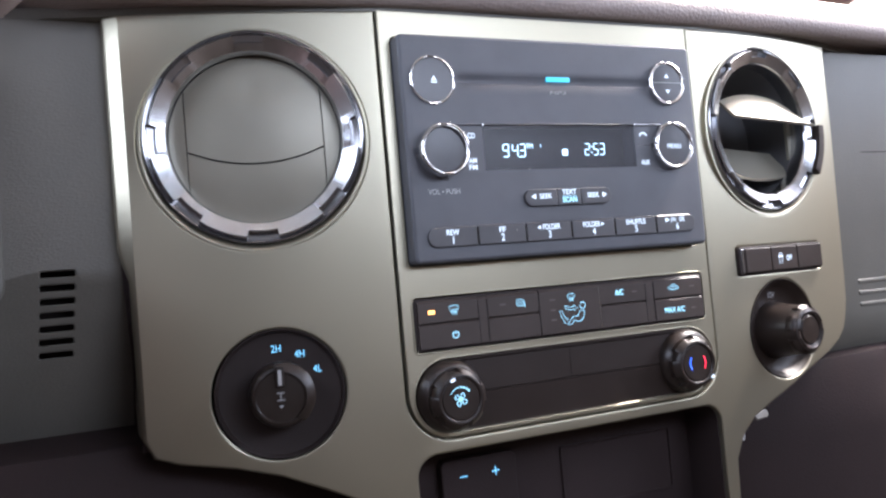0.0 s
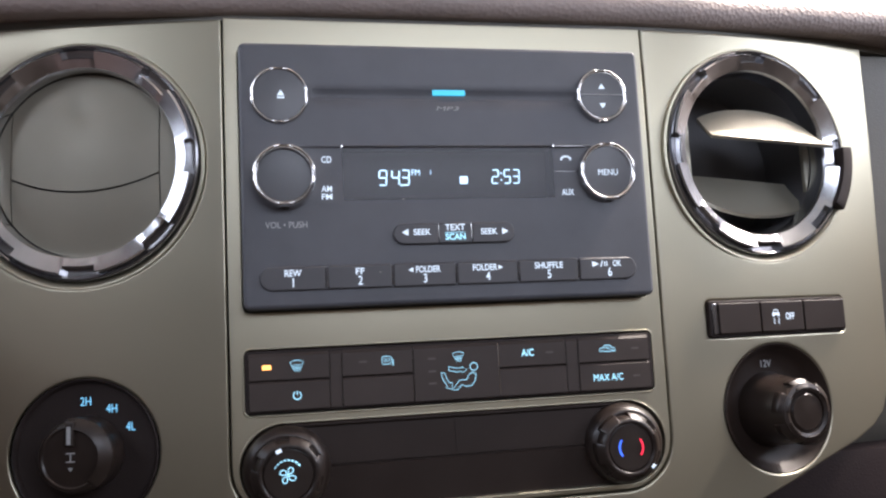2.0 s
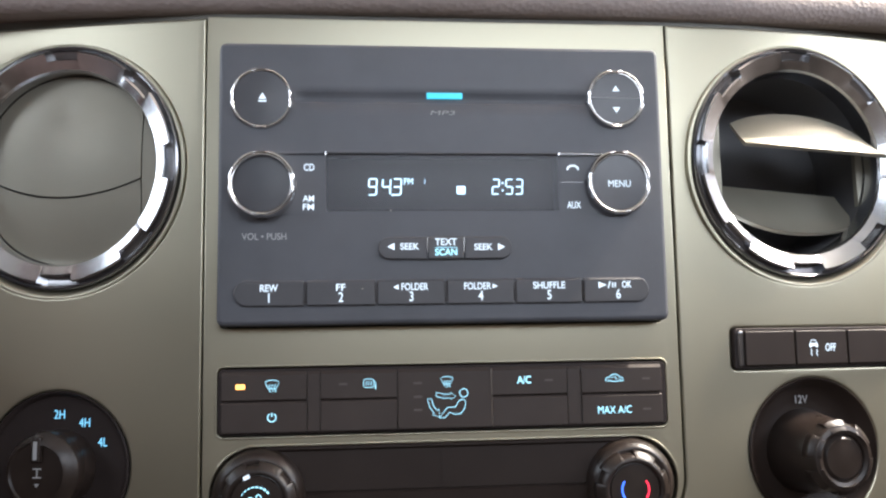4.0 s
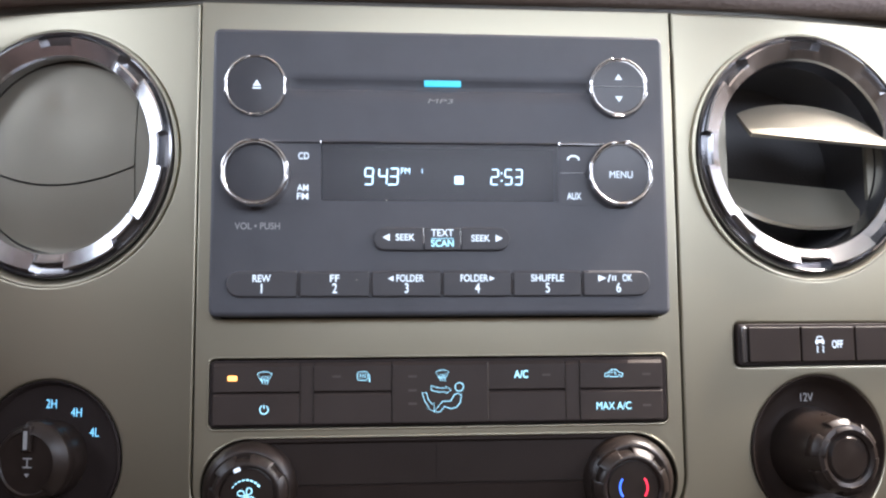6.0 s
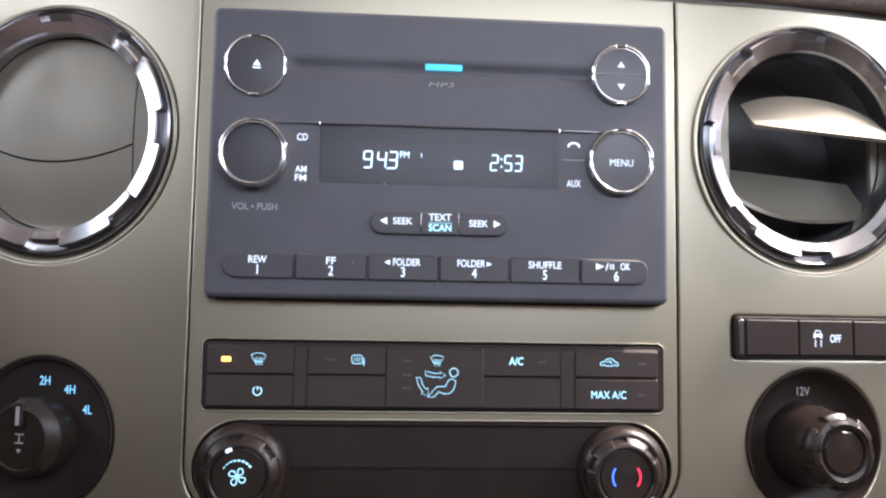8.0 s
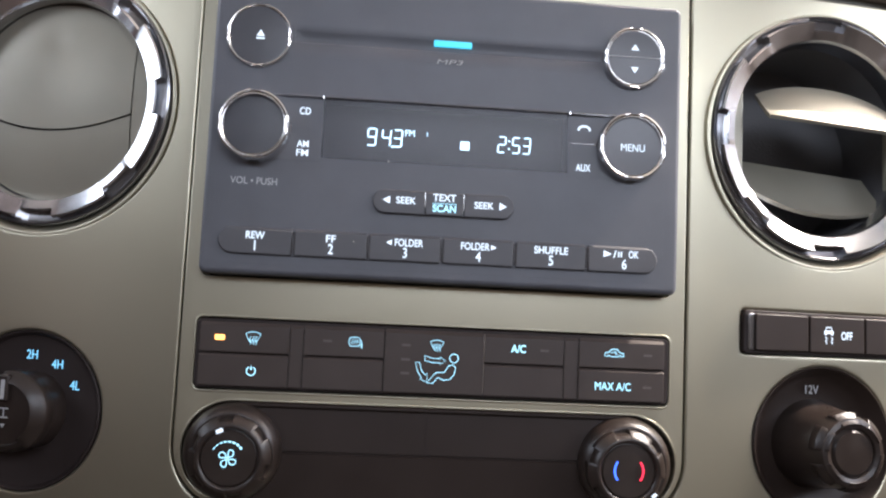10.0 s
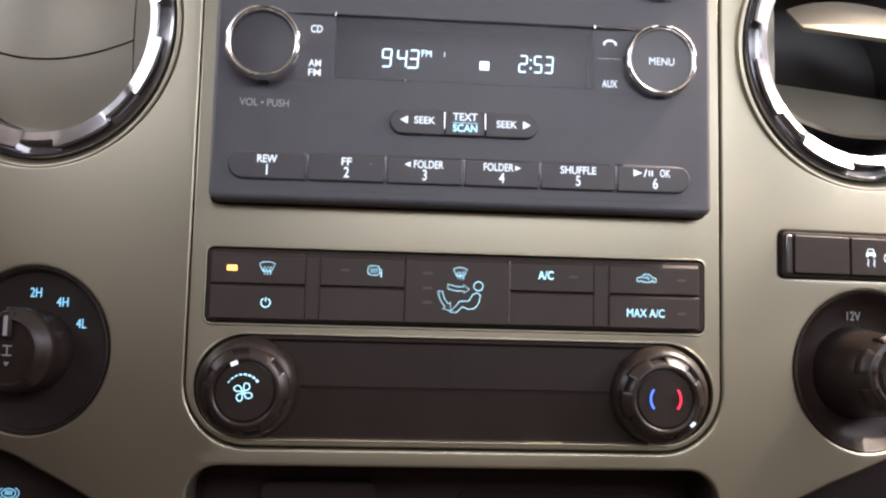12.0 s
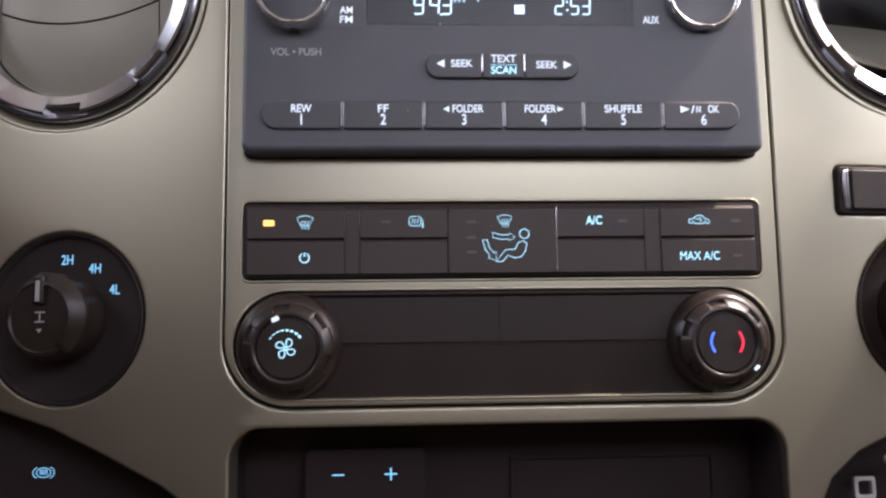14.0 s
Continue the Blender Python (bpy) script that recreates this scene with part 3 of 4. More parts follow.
def ring_knob(name, x, z, r, height, label=""):
    """A round control in a chrome ring with flats on its rim."""
    z -= RZ
    k = part(name, lathe([(r * 0.99, 0.002), (r * 0.99, FACE - height * 0.45), (r * 0.93, FACE - height * 0.7), (r * 0.82, FACE - height * 0.7), (r * 0.5, FACE - height * 0.7 - 0.0002), (0, FACE - height * 0.7 - 0.0003)], 48, x, z), KNOBFACE, radio, label)
    n, lip = 96, FACE - height
    bm = bmesh.new()
    rows = []
    for i in range(n):
        a = 2 * math.pi * i / n
        flat_side = max(0.0, math.cos(4 * a)) ** 6
        row = []
        for q, y in ((1.0, FACE + 0.0005), (1.0, lip + 0.0018), (0.988, lip + 0.0008), (0.965, lip + 0.0002), (0.935, lip), (0.905, lip + 0.0001), (0.875, lip + 0.0006), (0.855, lip + 0.0005), (0.838, lip + 0.0008), (0.82, lip + 0.0018)):
            q = q * (1.0 - 0.022 * flat_side if q > 0.93 else 1.0)
            row.append(bm.verts.new((x + r * q * math.cos(a), y + (0.0004 * flat_side if 0.93 < q < 0.98 else 0.0), z + r * q * math.sin(a))))
        rows.append(row)
    for i in range(n):
        a, b = rows[i], rows[(i + 1) % n]
        for j in range(len(a) - 1):
            bm.faces.new((a[j], b[j], b[j + 1], a[j + 1]))
    bmesh.ops.recalc_face_normals(bm, faces=bm.faces)
    part("ring", bm, RINGS, k, "bright chrome ring")
    return k, FACE - height * 0.7 - 0.0003


k, y = ring_knob("eject_button", -0.0845, 0.8043, 0.0145, 0.0016)
part("arrow", flat([(-0.0856, 0.1037), (-0.0820, 0.1037), (-0.0838, 0.1066)], y), WHITE, k)
part("arrow_bar", flat(rrect(-0.0856, 0.1024, -0.0820, 0.1031, 0.0001), y), WHITE, k)
k, y = ring_knob("tune_button", 0.0836, 0.8055, 0.0143, 0.0032)
part("arrow", flat([(0.0818, 0.1088), (0.0854, 0.1088), (0.0836, 0.1116)], y), WHITE, k)
part("arrow", flat([(0.0818, 0.1010), (0.0854, 0.1010), (0.0836, 0.0982)], y), WHITE, k)
part("split_line", flat(rrect(0.0712, 0.1055, 0.0960, 0.10575, 0.0001), y - 0.00005), PRINT, k)
k, y = ring_knob("volume_knob", -0.0832, 0.7632, 0.0153, 0.0090)
k, y = ring_knob("menu_knob", 0.0832, 0.7646, 0.0155, 0.0050)
part("label", text("MENU", 0.0832, 0.0637, 0.0032, y, width=0.0108), WHITE, k)

part("dust_speck", flat(circle(-0.0383, 0.0160, 0.00028, 8), FACE - 0.0014), CREAM, radio)
part("dust_speck", flat(circle(-0.0250, 0.0520, 0.0004, 8), FACE + 0.0001), CREAM, radio)

# The raised controls sit a little nearer the driver's side than the frame behind them.
FRONT = Matrix.Translation((-0.08, 0, 0.002)) @ Matrix.Diagonal((0.986, 1, 0.994, 1)) @ Matrix.Translation((0.08, 0, -0.002))
for ob in radio.children_recursive:
    if not ob.name.startswith(("faceplate", "disc_slot", "slot_lamp", "display", "figure", "band_text", "preset_text", "stereo_mark")):
        ob.data.transform(FRONT)

# ---- climate buttons ----
CZ = 0.651
climate = thing("climate_button_panel", "black climate control panel with lit blue symbols and an amber lamp", "climate control", pose(0, 0, CZ))
part("housing", prism([rrect(-0.1040, 0.0002, 0.1035, 0.0297, 0.0025)], -0.0006, 0.010, 0.0006), RUBBER, climate, weighted=True)
CF = -0.0020
top, bot = (0.0157, 0.0286), (0.0014, 0.0150)
full = (0.0014, 0.0286)


def climate_key(name, x0, x1, rows, front=CF):
    return key(name, x0, rows[0], x1, rows[1], front, climate, r=0.0005, bevel=0.0003, brow=0.0017 if rows[1] > 0.02 else 0.0009, mat=CLIMATE)


def windscreen(x, z, s, y=CF):
    fan = [(-1, 0.55), (-0.55, -0.35), (0.55, -0.35), (1, 0.55), (0.5, 0.78), (0, 0.84), (-0.5, 0.78), (-1, 0.55)]
    waves = [[(u + 0.1 * math.sin(v * 7), v) for v in [-0.85 + 0.16 * i for i in range(8)]] for u in (-0.38, 0.0, 0.38)]
    return strokes([fan] + waves, x, z, s, 0.00012, y)


DIM = material("unlit_lens", (0.10, 0.085, 0.075), 0.4, blotch=0.1, blotch_scale=200)


def dim_mark(x, z, parent, y=CF):
    part("lamp", flat(rrect(x - 0.0019, z - 0.0005, x + 0.0019, z + 0.0005, 0.0002), y), DIM, parent, "unlit lamp")


k = climate_key("climate_button", -0.1022, -0.0643, top)
part("symbol", windscreen(-0.0797, 0.0220, 0.0032), ICE, k, "lit windscreen demist symbol")
part("lamp", prism([rrect(-0.0959, 0.0207, -0.0917, 0.0230, 0.0005)], CF - 0.0002, 0.001, 0.0002), AMBER, k, "glowing amber lamp")
k = climate_key("climate_button", -0.1022, -0.0643, bot)
part("symbol", strokes([arc(0, 0, 1, 120, 420, 24), [(0, 0.2), (0, 1.15)]], -0.0798, 0.0080, 0.00185, 0.00021, CF), ICE, k, "lit power symbol")
climate_key("spacer", -0.0640, -0.0583, full, CF + 0.0003)
k = climate_key("climate_button", -0.0580, -0.0236, top)
mirror = rrect(-1, -0.65, 0.75, 0.75, 0.45)
part("symbol", strokes([mirror + mirror[:1], [(0.78, 0.25), (1.05, 0.20), (1.05, -0.95)], [(0.98, -0.2), (0.98, -0.95)]] + [[(u + 0.08 * math.sin(v * 8), v) for v in [-0.3 + 0.1 * i for i in range(8)]] for u in (-0.52, -0.12, 0.28)], -0.0360, 0.0222, 0.0027, 0.00012, CF), ICE, k, "lit heated mirror symbol")
dim_mark(-0.0480, 0.0222, k)
climate_key("climate_button", -0.0580, -0.0236, bot)
k = climate_key("airflow_button", -0.0231, 0.0199, full, CF - 0.0002)
part("symbol", windscreen(-0.0006, 0.0222, 0.0029, CF - 0.0002), ICE, k)
arrow = [(-0.0056, 0.0176), (-0.0020, 0.0166), (0.0010, 0.0166), (0.0010, 0.0174), (0.0034, 0.0157), (0.0010, 0.0141), (0.0010, 0.0149), (-0.0022, 0.0148), (-0.0056, 0.0156), (-0.0056, 0.0176)]
part("symbol", strokes([arrow], 0, 0, 1, 0.00014, CF - 0.0002), ICE, k, "lit airflow direction symbol")
down = [(-0.0097, 0.0146), (-0.0078, 0.0146), (-0.0068, 0.0112), (-0.0052, 0.0094), (-0.0044, 0.0101), (-0.0042, 0.0064), (-0.0075, 0.0074), (-0.0067, 0.0082), (-0.0086, 0.0108), (-0.0097, 0.0146)]
part("symbol", strokes([down], 0, 0, 1, 0.00014, CF - 0.0002), ICE, k)
part("symbol", strokes([arc(0.0, 0.0, 1.0, 0, 360, 20)[:-1] + [(1.0, 0.0)]], 0.0071, 0.0170, 0.0019, 0.00016, CF - 0.0002), ICE, k)
seat = [(-0.0044, 0.0060), (-0.0006, 0.0106), (0.0032, 0.0108), (0.0048, 0.0136), (0.0066, 0.0142), (0.0080, 0.0132), (0.0074, 0.0100), (0.0056, 0.0078), (0.0030, 0.0074), (0.0004, 0.0084), (-0.0018, 0.0060), (-0.0044, 0.0060)]
part("symbol", strokes([seat], 0, 0, 1, 0.00015, CF - 0.0002), ICE, k)
# Bright strip added as the glint down the airflow key's edge.
part("glint_strip", prism([rrect(0.01998, 0.0020, 0.02032, 0.0280, 0.0001)], CF - 0.0002, 0.003, 0.00008), RINGS, climate, "thin bright strip imitating a key edge glint")
for z in (0.0219, 0.0157, 0.0098):
    dim_mark(-0.0140, z, k, CF - 0.0002)
k = climate_key("climate_button", 0.0204, 0.0556, top)
part("label", text("A/C", 0.0354, 0.0222, 0.0034, CF, width=0.0065, bold=0.00007), ICE, k)
dim_mark(0.0470, 0.0220, k)
climate_key("climate_button", 0.0204, 0.0556, bot)
climate_key("spacer", 0.0560, 0.0622, full, CF + 0.0003)
k = climate_key("climate_button", 0.0626, 0.1010, top)
car = [(-1, -0.15), (-0.95, 0.15), (-0.55, 0.22), (-0.25, 0.52), (0.3, 0.52), (0.6, 0.2), (0.95, 0.12), (1, -0.2), (0.75, -0.25), (0.6, -0.05), (0.4, -0.25), (-0.4, -0.25), (-0.6, -0.05), (-0.75, -0.25), (-1, -0.15)]
part("symbol", strokes([car, [(-0.35, 0.15), (0.25, 0.3), (0.05, 0.1), (0.3, 0.0)]], 0.0783, 0.0218, 0.0042, 0.00016, CF), ICE, k, "lit recirculated air symbol")
dim_mark(0.0935, 0.0218, k)
k = climate_key("climate_button", 0.0626, 0.1010, bot)
part("label", text("MAX A/C", 0.0780, 0.0075, 0.0034, CF, width=0.0161), ICE, k)
dim_mark(0.0935, 0.0077, k)

# More strips, drawn in place of glints on the key bevels.
for x in (-0.06415, -0.05815, -0.02335, 0.05580, 0.06240):
    part("glint_strip", prism([rrect(x - 0.00010, 0.0024, x + 0.00010, 0.0262, 0.00005)], CF - 0.0001, 0.003, 0.00004), DARKCHROME, climate, "thin bright strip imitating a key edge glint")

# ---- climate dials ----
DZ = 0.625
dials = thing("climate_dial_panel", "black oval climate panel with fan and temperature dials", "climate control", pose(0, 0, DZ))
part("recess_panel", loft([(0.0120, -0.0212), (0.0120, 0.0212), (0.0006, 0.0212), (-0.0002, 0.0202), (-0.0002, 0.0194), (0.0012, 0.0184), (0.0010, 0.0006), (0.0019, 0.0002), (0.0019, -0.0004), (0.0011, -0.0008), (0.0024, -0.0212)], -0.0850, 0.0850, 1), BUTTON, dials, angle=20)
part("split_line", flat(rrect(-0.0032, 0.0010, -0.0029, 0.0195, 0.0001), 0.0008), RUBBER, dials)


GLOSS_BLACK = material("knob_plastic", (0.026, 0.0180, 0.0145), 0.33, grain=0.04, grain_scale=900, blotch=0.2, blotch_scale=80)
TIP = -0.0130


def dial(name, x, skirt, label):
    """A flared skirt that carries a cap with six scallops and a dished face."""
    z = -0.0012
    d = part(name, lathe([(0, 0.006), (0.0206, 0.006), (0.0207, 0.0004), (0.0204, -0.0014), (0.0196, -0.0034), (0.0184, -0.0052), (0.0172, -0.0064), (0.0164, -0.0068), (0.0158, -0.0066), (0, -0.0066)], 96, skirt, z + 0.0010), GLOSS_BLACK, dials, label, angle=60)
    cap = part("cap", lathe([(0.0158, -0.0040), (0.0156, TIP + 0.0036), (0.0150, TIP + 0.0016), (0.0140, TIP + 0.0004), (0.0128, TIP), (0.0121, TIP + 0.0004), (0.0117, TIP + 0.0011), (0.0113, TIP + 0.0010), (0.0110, TIP + 0.0004), (0, TIP + 0.0002)], 96, x, z), GLOSS_BLACK, d, angle=60)
    for i in range(6):
        a = -10 + 60 * i
        part("grip", sector(0.0136, 0.0171, a, a + 38, TIP - 0.0002, TIP + 0.0034, -0.0050, 8, x, z), GLOSS_BLACK, d)
    return d


d = dial("fan_dial", -0.0850, -0.0857, "glossy black fan speed dial")
FX, FZ, TX = -0.0854, -0.0012, 0.0828
lobe = [(0.06 + 0.42 * (1 - math.cos(q)) * math.cos(0.95 + 0.62 * math.sin(q)), 0.06 + 0.52 * (1 - math.cos(q)) * math.sin(0.95 + 0.62 * math.sin(q))) for q in [2 * math.pi * i / 14 for i in range(14)]]
lines = []
for q in range(4):
    a = math.pi / 2 * q
    turned = [(u * math.cos(a) - v * math.sin(a), u * math.sin(a) + v * math.cos(a)) for u, v in lobe]
    lines.append(turned + turned[:1])
part("symbol", strokes(lines, FX, FZ, 0.0036, 0.00020, TIP), ICE, d, "lit fan symbol")
for i, a in enumerate(range(40, 150, 15)):
    c, q, w = math.cos(radians(a)), math.sin(radians(a)), 0.00016 + 0.00004 * (7 - i)
    part("tick", strokes([[(-q * 0.0006, c * 0.0006), (q * 0.0006, -c * 0.0006)]], FX + 0.0068 * c, FZ + 0.0068 * q, 1.0, w, TIP), ICE, d)
part("pointer", prism([[(FX - 0.0054, FZ + 0.0112), (FX - 0.0029, FZ + 0.0123), (FX - 0.0024, FZ + 0.0107), (FX - 0.0049, FZ + 0.0097)]], TIP - 0.0004, 0.001, 0.0001), WHITE, d)
d = dial("temperature_dial", TX, 0.0845, "glossy black temperature dial")
part("cold_mark", strokes([arc(0, 0, 1, 142, 218, 10)], TX, -0.0010, 0.0062, 0.00042, TIP), BLUE, d, "glowing blue arc")
part("warm_mark", strokes([arc(0, 0, 1, -38, 38, 10)], TX, -0.0010, 0.0062, 0.00042, TIP), RED, d, "glowing red arc")
part("pointer", prism([[(TX + 0.0100, -0.0112), (TX + 0.0117, -0.0098), (TX + 0.0126, -0.0107), (TX + 0.0109, -0.0121)]], TIP + 0.0001, 0.001, 0.0001), WHITE, d)


# ---- round air vents ----
def vent(spot, label, opened):
    v = thing("air_vent", label, "air vent", on_wing(*spot) , "round dashboard vents")
    part("collar", lathe([(0.0580, 0.013), (0.0470, 0.0125), (0.0470, 0.052), (0.0, 0.052), (0.0, 0.056), (0.0580, 0.056), (0.0580, 0.013)], 96), HAZED_GREY, v, "dark grey vent housing")
    part("outer_ring", lathe([(0.0588, 0.014), (0.0590, 0.0012), (0.0585, -0.0006), (0.0577, -0.0011), (0.0569, -0.0004), (0.0565, 0.0014), (0.0540, 0.0022), (0.0515, 0.0028), (0.0500, 0.006)], 144), DARKCHROME, v, "smoked chrome outer ring")
    bm, rows = bmesh.new(), []
    for i in range(8):
        for a, r in [(45 * i - 8.5 + 17 * q / 4, 0.0522) for q in range(5)] + [(45 * i + 8.9 + 27.2 * q / 8, 0.0558) for q in range(9)]:
            c, w = math.cos(radians(a)), math.sin(radians(a))
            slope = (r - 0.0475) * 0.42
            rows.append([bm.verts.new((q * c, y, q * w)) for q, y in ((0.0466, 0.012), (0.0467, 0.0022), (0.0475, 0.0008), (r - 0.0008, 0.0008 - slope), (r, 0.0015 - slope), (r, 0.0040))])
    for a, b in zip(rows, rows[1:] + rows[:1]):
        for q in range(5):
            bm.faces.new((a[q], b[q], b[q + 1], a[q + 1]))
    bmesh.ops.recalc_face_normals(bm, faces=bm.faces)
    part("notched_ring", bm, CHROME, v, "bright chrome ring with eight notches", angle=25)
    if not opened:
        # Two closed leaves, domed, with side fillers and a curved parting line.
        def dome(u, w):
            return 0.0085 - 0.0050 * (1 - (u * u + w * w) / 0.0468 ** 2) + 0.0012 * math.exp(-((u + 0.001) ** 2 + (w - 0.027) ** 2) / 0.005 ** 2)

        def leaf(lo, hi, u0, u1, name):
            bm, nu, nw = bmesh.new(), 24, 14
            rows = []
            for i in range(nu + 1):
                u = u0 + (u1 - u0) * i / nu
                z0, z1 = lo(u), hi(u)
                rows.append([(u, z0 + (z1 - z0) * j / nw) for j in range(nw + 1)])
            vs = [[bm.verts.new((u, dome(u, w), w)) for u, w in r] for r in rows]
            for i in range(nu):
                for j in range(nw):
                    bm.faces.new((vs[i][j], vs[i + 1][j], vs[i + 1][j + 1], vs[i][j + 1]))
            bmesh.ops.recalc_face_normals(bm, faces=bm.faces)
            if sum(f.normal.y for f in bm.faces) > 0:
                bmesh.ops.reverse_faces(bm, faces=bm.faces)
            bmesh.ops.solidify(bm, geom=bm.faces[:], thickness=0.0016)
            return part(name, bm, LEAF, v, angle=50)

        def rim(u):
            return math.sqrt(max(0.0, 0.0462 ** 2 - u * u))

        def line(u):
            return -0.0143 + 0.0085 * (u / 0.037) ** 2

        leaf(lambda u: line(u) + 0.0005, rim, -0.0367, 0.0367, "leaf")
        leaf(lambda u: -rim(u), lambda u: line(u) - 0.0005, -0.0367, 0.0367, "leaf")
        leaf(lambda u: -rim(u), rim, 0.0373, 0.0461, "side_filler")
        leaf(lambda u: -rim(u), rim, -0.0461, -0.0373, "side_filler")
    else:
        # Both leaves stand open, their painted faces turned up.
        def open_leaf(u0, u1, front, back, y0, y1, lean, curl):
            bm, nu, nw = bmesh.new(), 28, 8
            vs = []
            for i in range(nu + 1):
                u = u0 + (u1 - u0) * i / nu
                f, b = front(u), back(u)
                vs.append([bm.verts.new((u, y0 - lean * u + (y1 - y0) * j / nw, f + (b - f) * (j / nw) ** curl)) for j in range(nw + 1)])
            for i in range(nu):
                for j in range(nw):
                    bm.faces.new((vs[i][j], vs[i + 1][j], vs[i + 1][j + 1], vs[i][j + 1]))
            bmesh.ops.recalc_face_normals(bm, faces=bm.faces)
            if sum(f.normal.z for f in bm.faces) < 0:
                bmesh.ops.reverse_faces(bm, faces=bm.faces)
            bmesh.ops.solidify(bm, geom=bm.faces[:], thickness=0.0020)
            return part("leaf", bm, LEAF, v, angle=50)

        def edge(u):
            return 0.0085 - 0.075 * (u + 0.030)

        def bowed(u):
            return -0.0345 + 0.0130 * abs((u - 0.011) / 0.046) ** 2.2

        open_leaf(-0.030, 0.0455, edge, lambda u: edge(u) + 0.002 + 0.0185 * max(0.0, 1 - ((u - 0.004) / 0.0435) ** 2) ** 0.55, -0.0035, 0.0095, 0.10, 1.1)
        open_leaf(-0.0385, 0.0400, bowed, lambda u: -0.0095 - 0.08 * u, 0.0130, 0.030, 0.05, 1.2)
        for s in (-1, 1):
            half = 26 if s > 0 else 38
            part("side_filler", prism([arc(0, 0, 0.0462, 90 - 90 * s - half, 90 - 90 * s + half, 16)], 0.012, 0.003, 0.0006), LEAF, v)
        part("thumb_tab", sector(0.0545, 0.0620, -33, 3, -0.0058, -0.0045, 0.0010, 10), RUBBER, v, "dark thumb tab")
    return v


vent(LEFT_VENT, "round chrome-ringed air vent with closed champagne-grey leaves", False)
vent(RIGHT_VENT, "round chrome-ringed air vent standing open with sunlit leaves", True)

# ---- drive selector ----
sw = thing("drive_selector_switch", "round black four-wheel-drive selector with lit blue markings", "rotary switch", on_wing(*LEFT_DISC))
part("dish", lathe([(0, 0.012), (0.0348, 0.012), (0.0348, 0.0010), (0.0343, 0.0004), (0.0334, 0.0010), (0.0325, 0.0030), (0.0300, 0.0036), (0.0, 0.0036)], 96), RUBBER, sw)
kn = part("selector_knob", lathe([(0.0172, 0.0040), (0.0171, 0.0000), (0.0169, -0.0080), (0.0164, -0.0118), (0.0152, -0.0136), (0.0138, -0.0140), (0.0131, -0.0132), (0.0, -0.0135)], 72, 0.0004, 0.0), GLOSS_BLACK, sw, "glossy black selector knob")
part("crescent_grip", sector(0.0126, 0.0176, -55, 100, -0.0156, -0.0118, -0.0060, 20, 0.0004, 0.0), GLOSS_BLACK, kn)
part("pointer_block", prism([rrect(-0.0023, 0.0050, 0.0021, 0.0160, 0.0008)], -0.0157, 0.006, 0.0008), GLOSS_BLACK, kn)
part("pointer", flat(rrect(-0.0010, 0.0060, 0.0008, 0.0140, 0.0002), -0.0158), PRINT, kn, "grey pointer line")
part("symbol", strokes([[(-0.6, 1), (0.6, 1)], [(0, 1), (0, -0.1)], [(-0.6, -0.1), (0.6, -0.1)]], -0.0002, -0.0015, 0.0034, 0.0003, -0.0136), PRINT, kn)
part("symbol", flat([(-0.0014, -0.0045), (0.0010, -0.0045), (-0.0002, -0.0062)], -0.0136), PRINT, kn)
for words, x, z in (("2H", -0.0006, 0.0238), ("4H", 0.0118, 0.0200), ("4L", 0.0207, 0.0112)):
    part("label", text(words, x, z, 0.0040, 0.0034, 0.8), FAINT, sw)

# ---- power socket ----
so = thing("power_socket", "round black twelve-volt socket with a projecting plug cap", "power socket", on_wing(*RIGHT_DISC))
part("dish", lathe([(0, 0.014), (0.0348, 0.014), (0.0348, 0.0008), (0.0343, 0.0003), (0.0335, 0.0012), (0.0308, 0.0062), (0.0275, 0.0084), (0.0215, 0.0092), (0.0, 0.0094)], 96), BUTTON, so, angle=50)
part("label", text("12V", -0.0010, 0.0237, 0.0040, 0.0080, 0.85), PRINT, so)
pl = part("plug_cap", lathe([(0.0205, 0.0090), (0.0190, 0.0030), (0.0174, -0.0080), (0.0160, -0.0165), (0.0148, -0.0200), (0.0128, -0.0206), (0.0110, -0.0200), (0.0104, -0.0190), (0.0098, -0.0196), (0.0090, -0.0204), (0.0, -0.0206)], 72, 0.0, -0.001), GLOSS_BLACK, so, "glossy black plug cap")
for i in range(6):
    a = 20 + 60 * i
    part("grip", sector(0.0126, 0.0172, a, a + 38, -0.0215, -0.0175, -0.0130, 6, 0.0, -0.001), GLOSS_BLACK, pl)

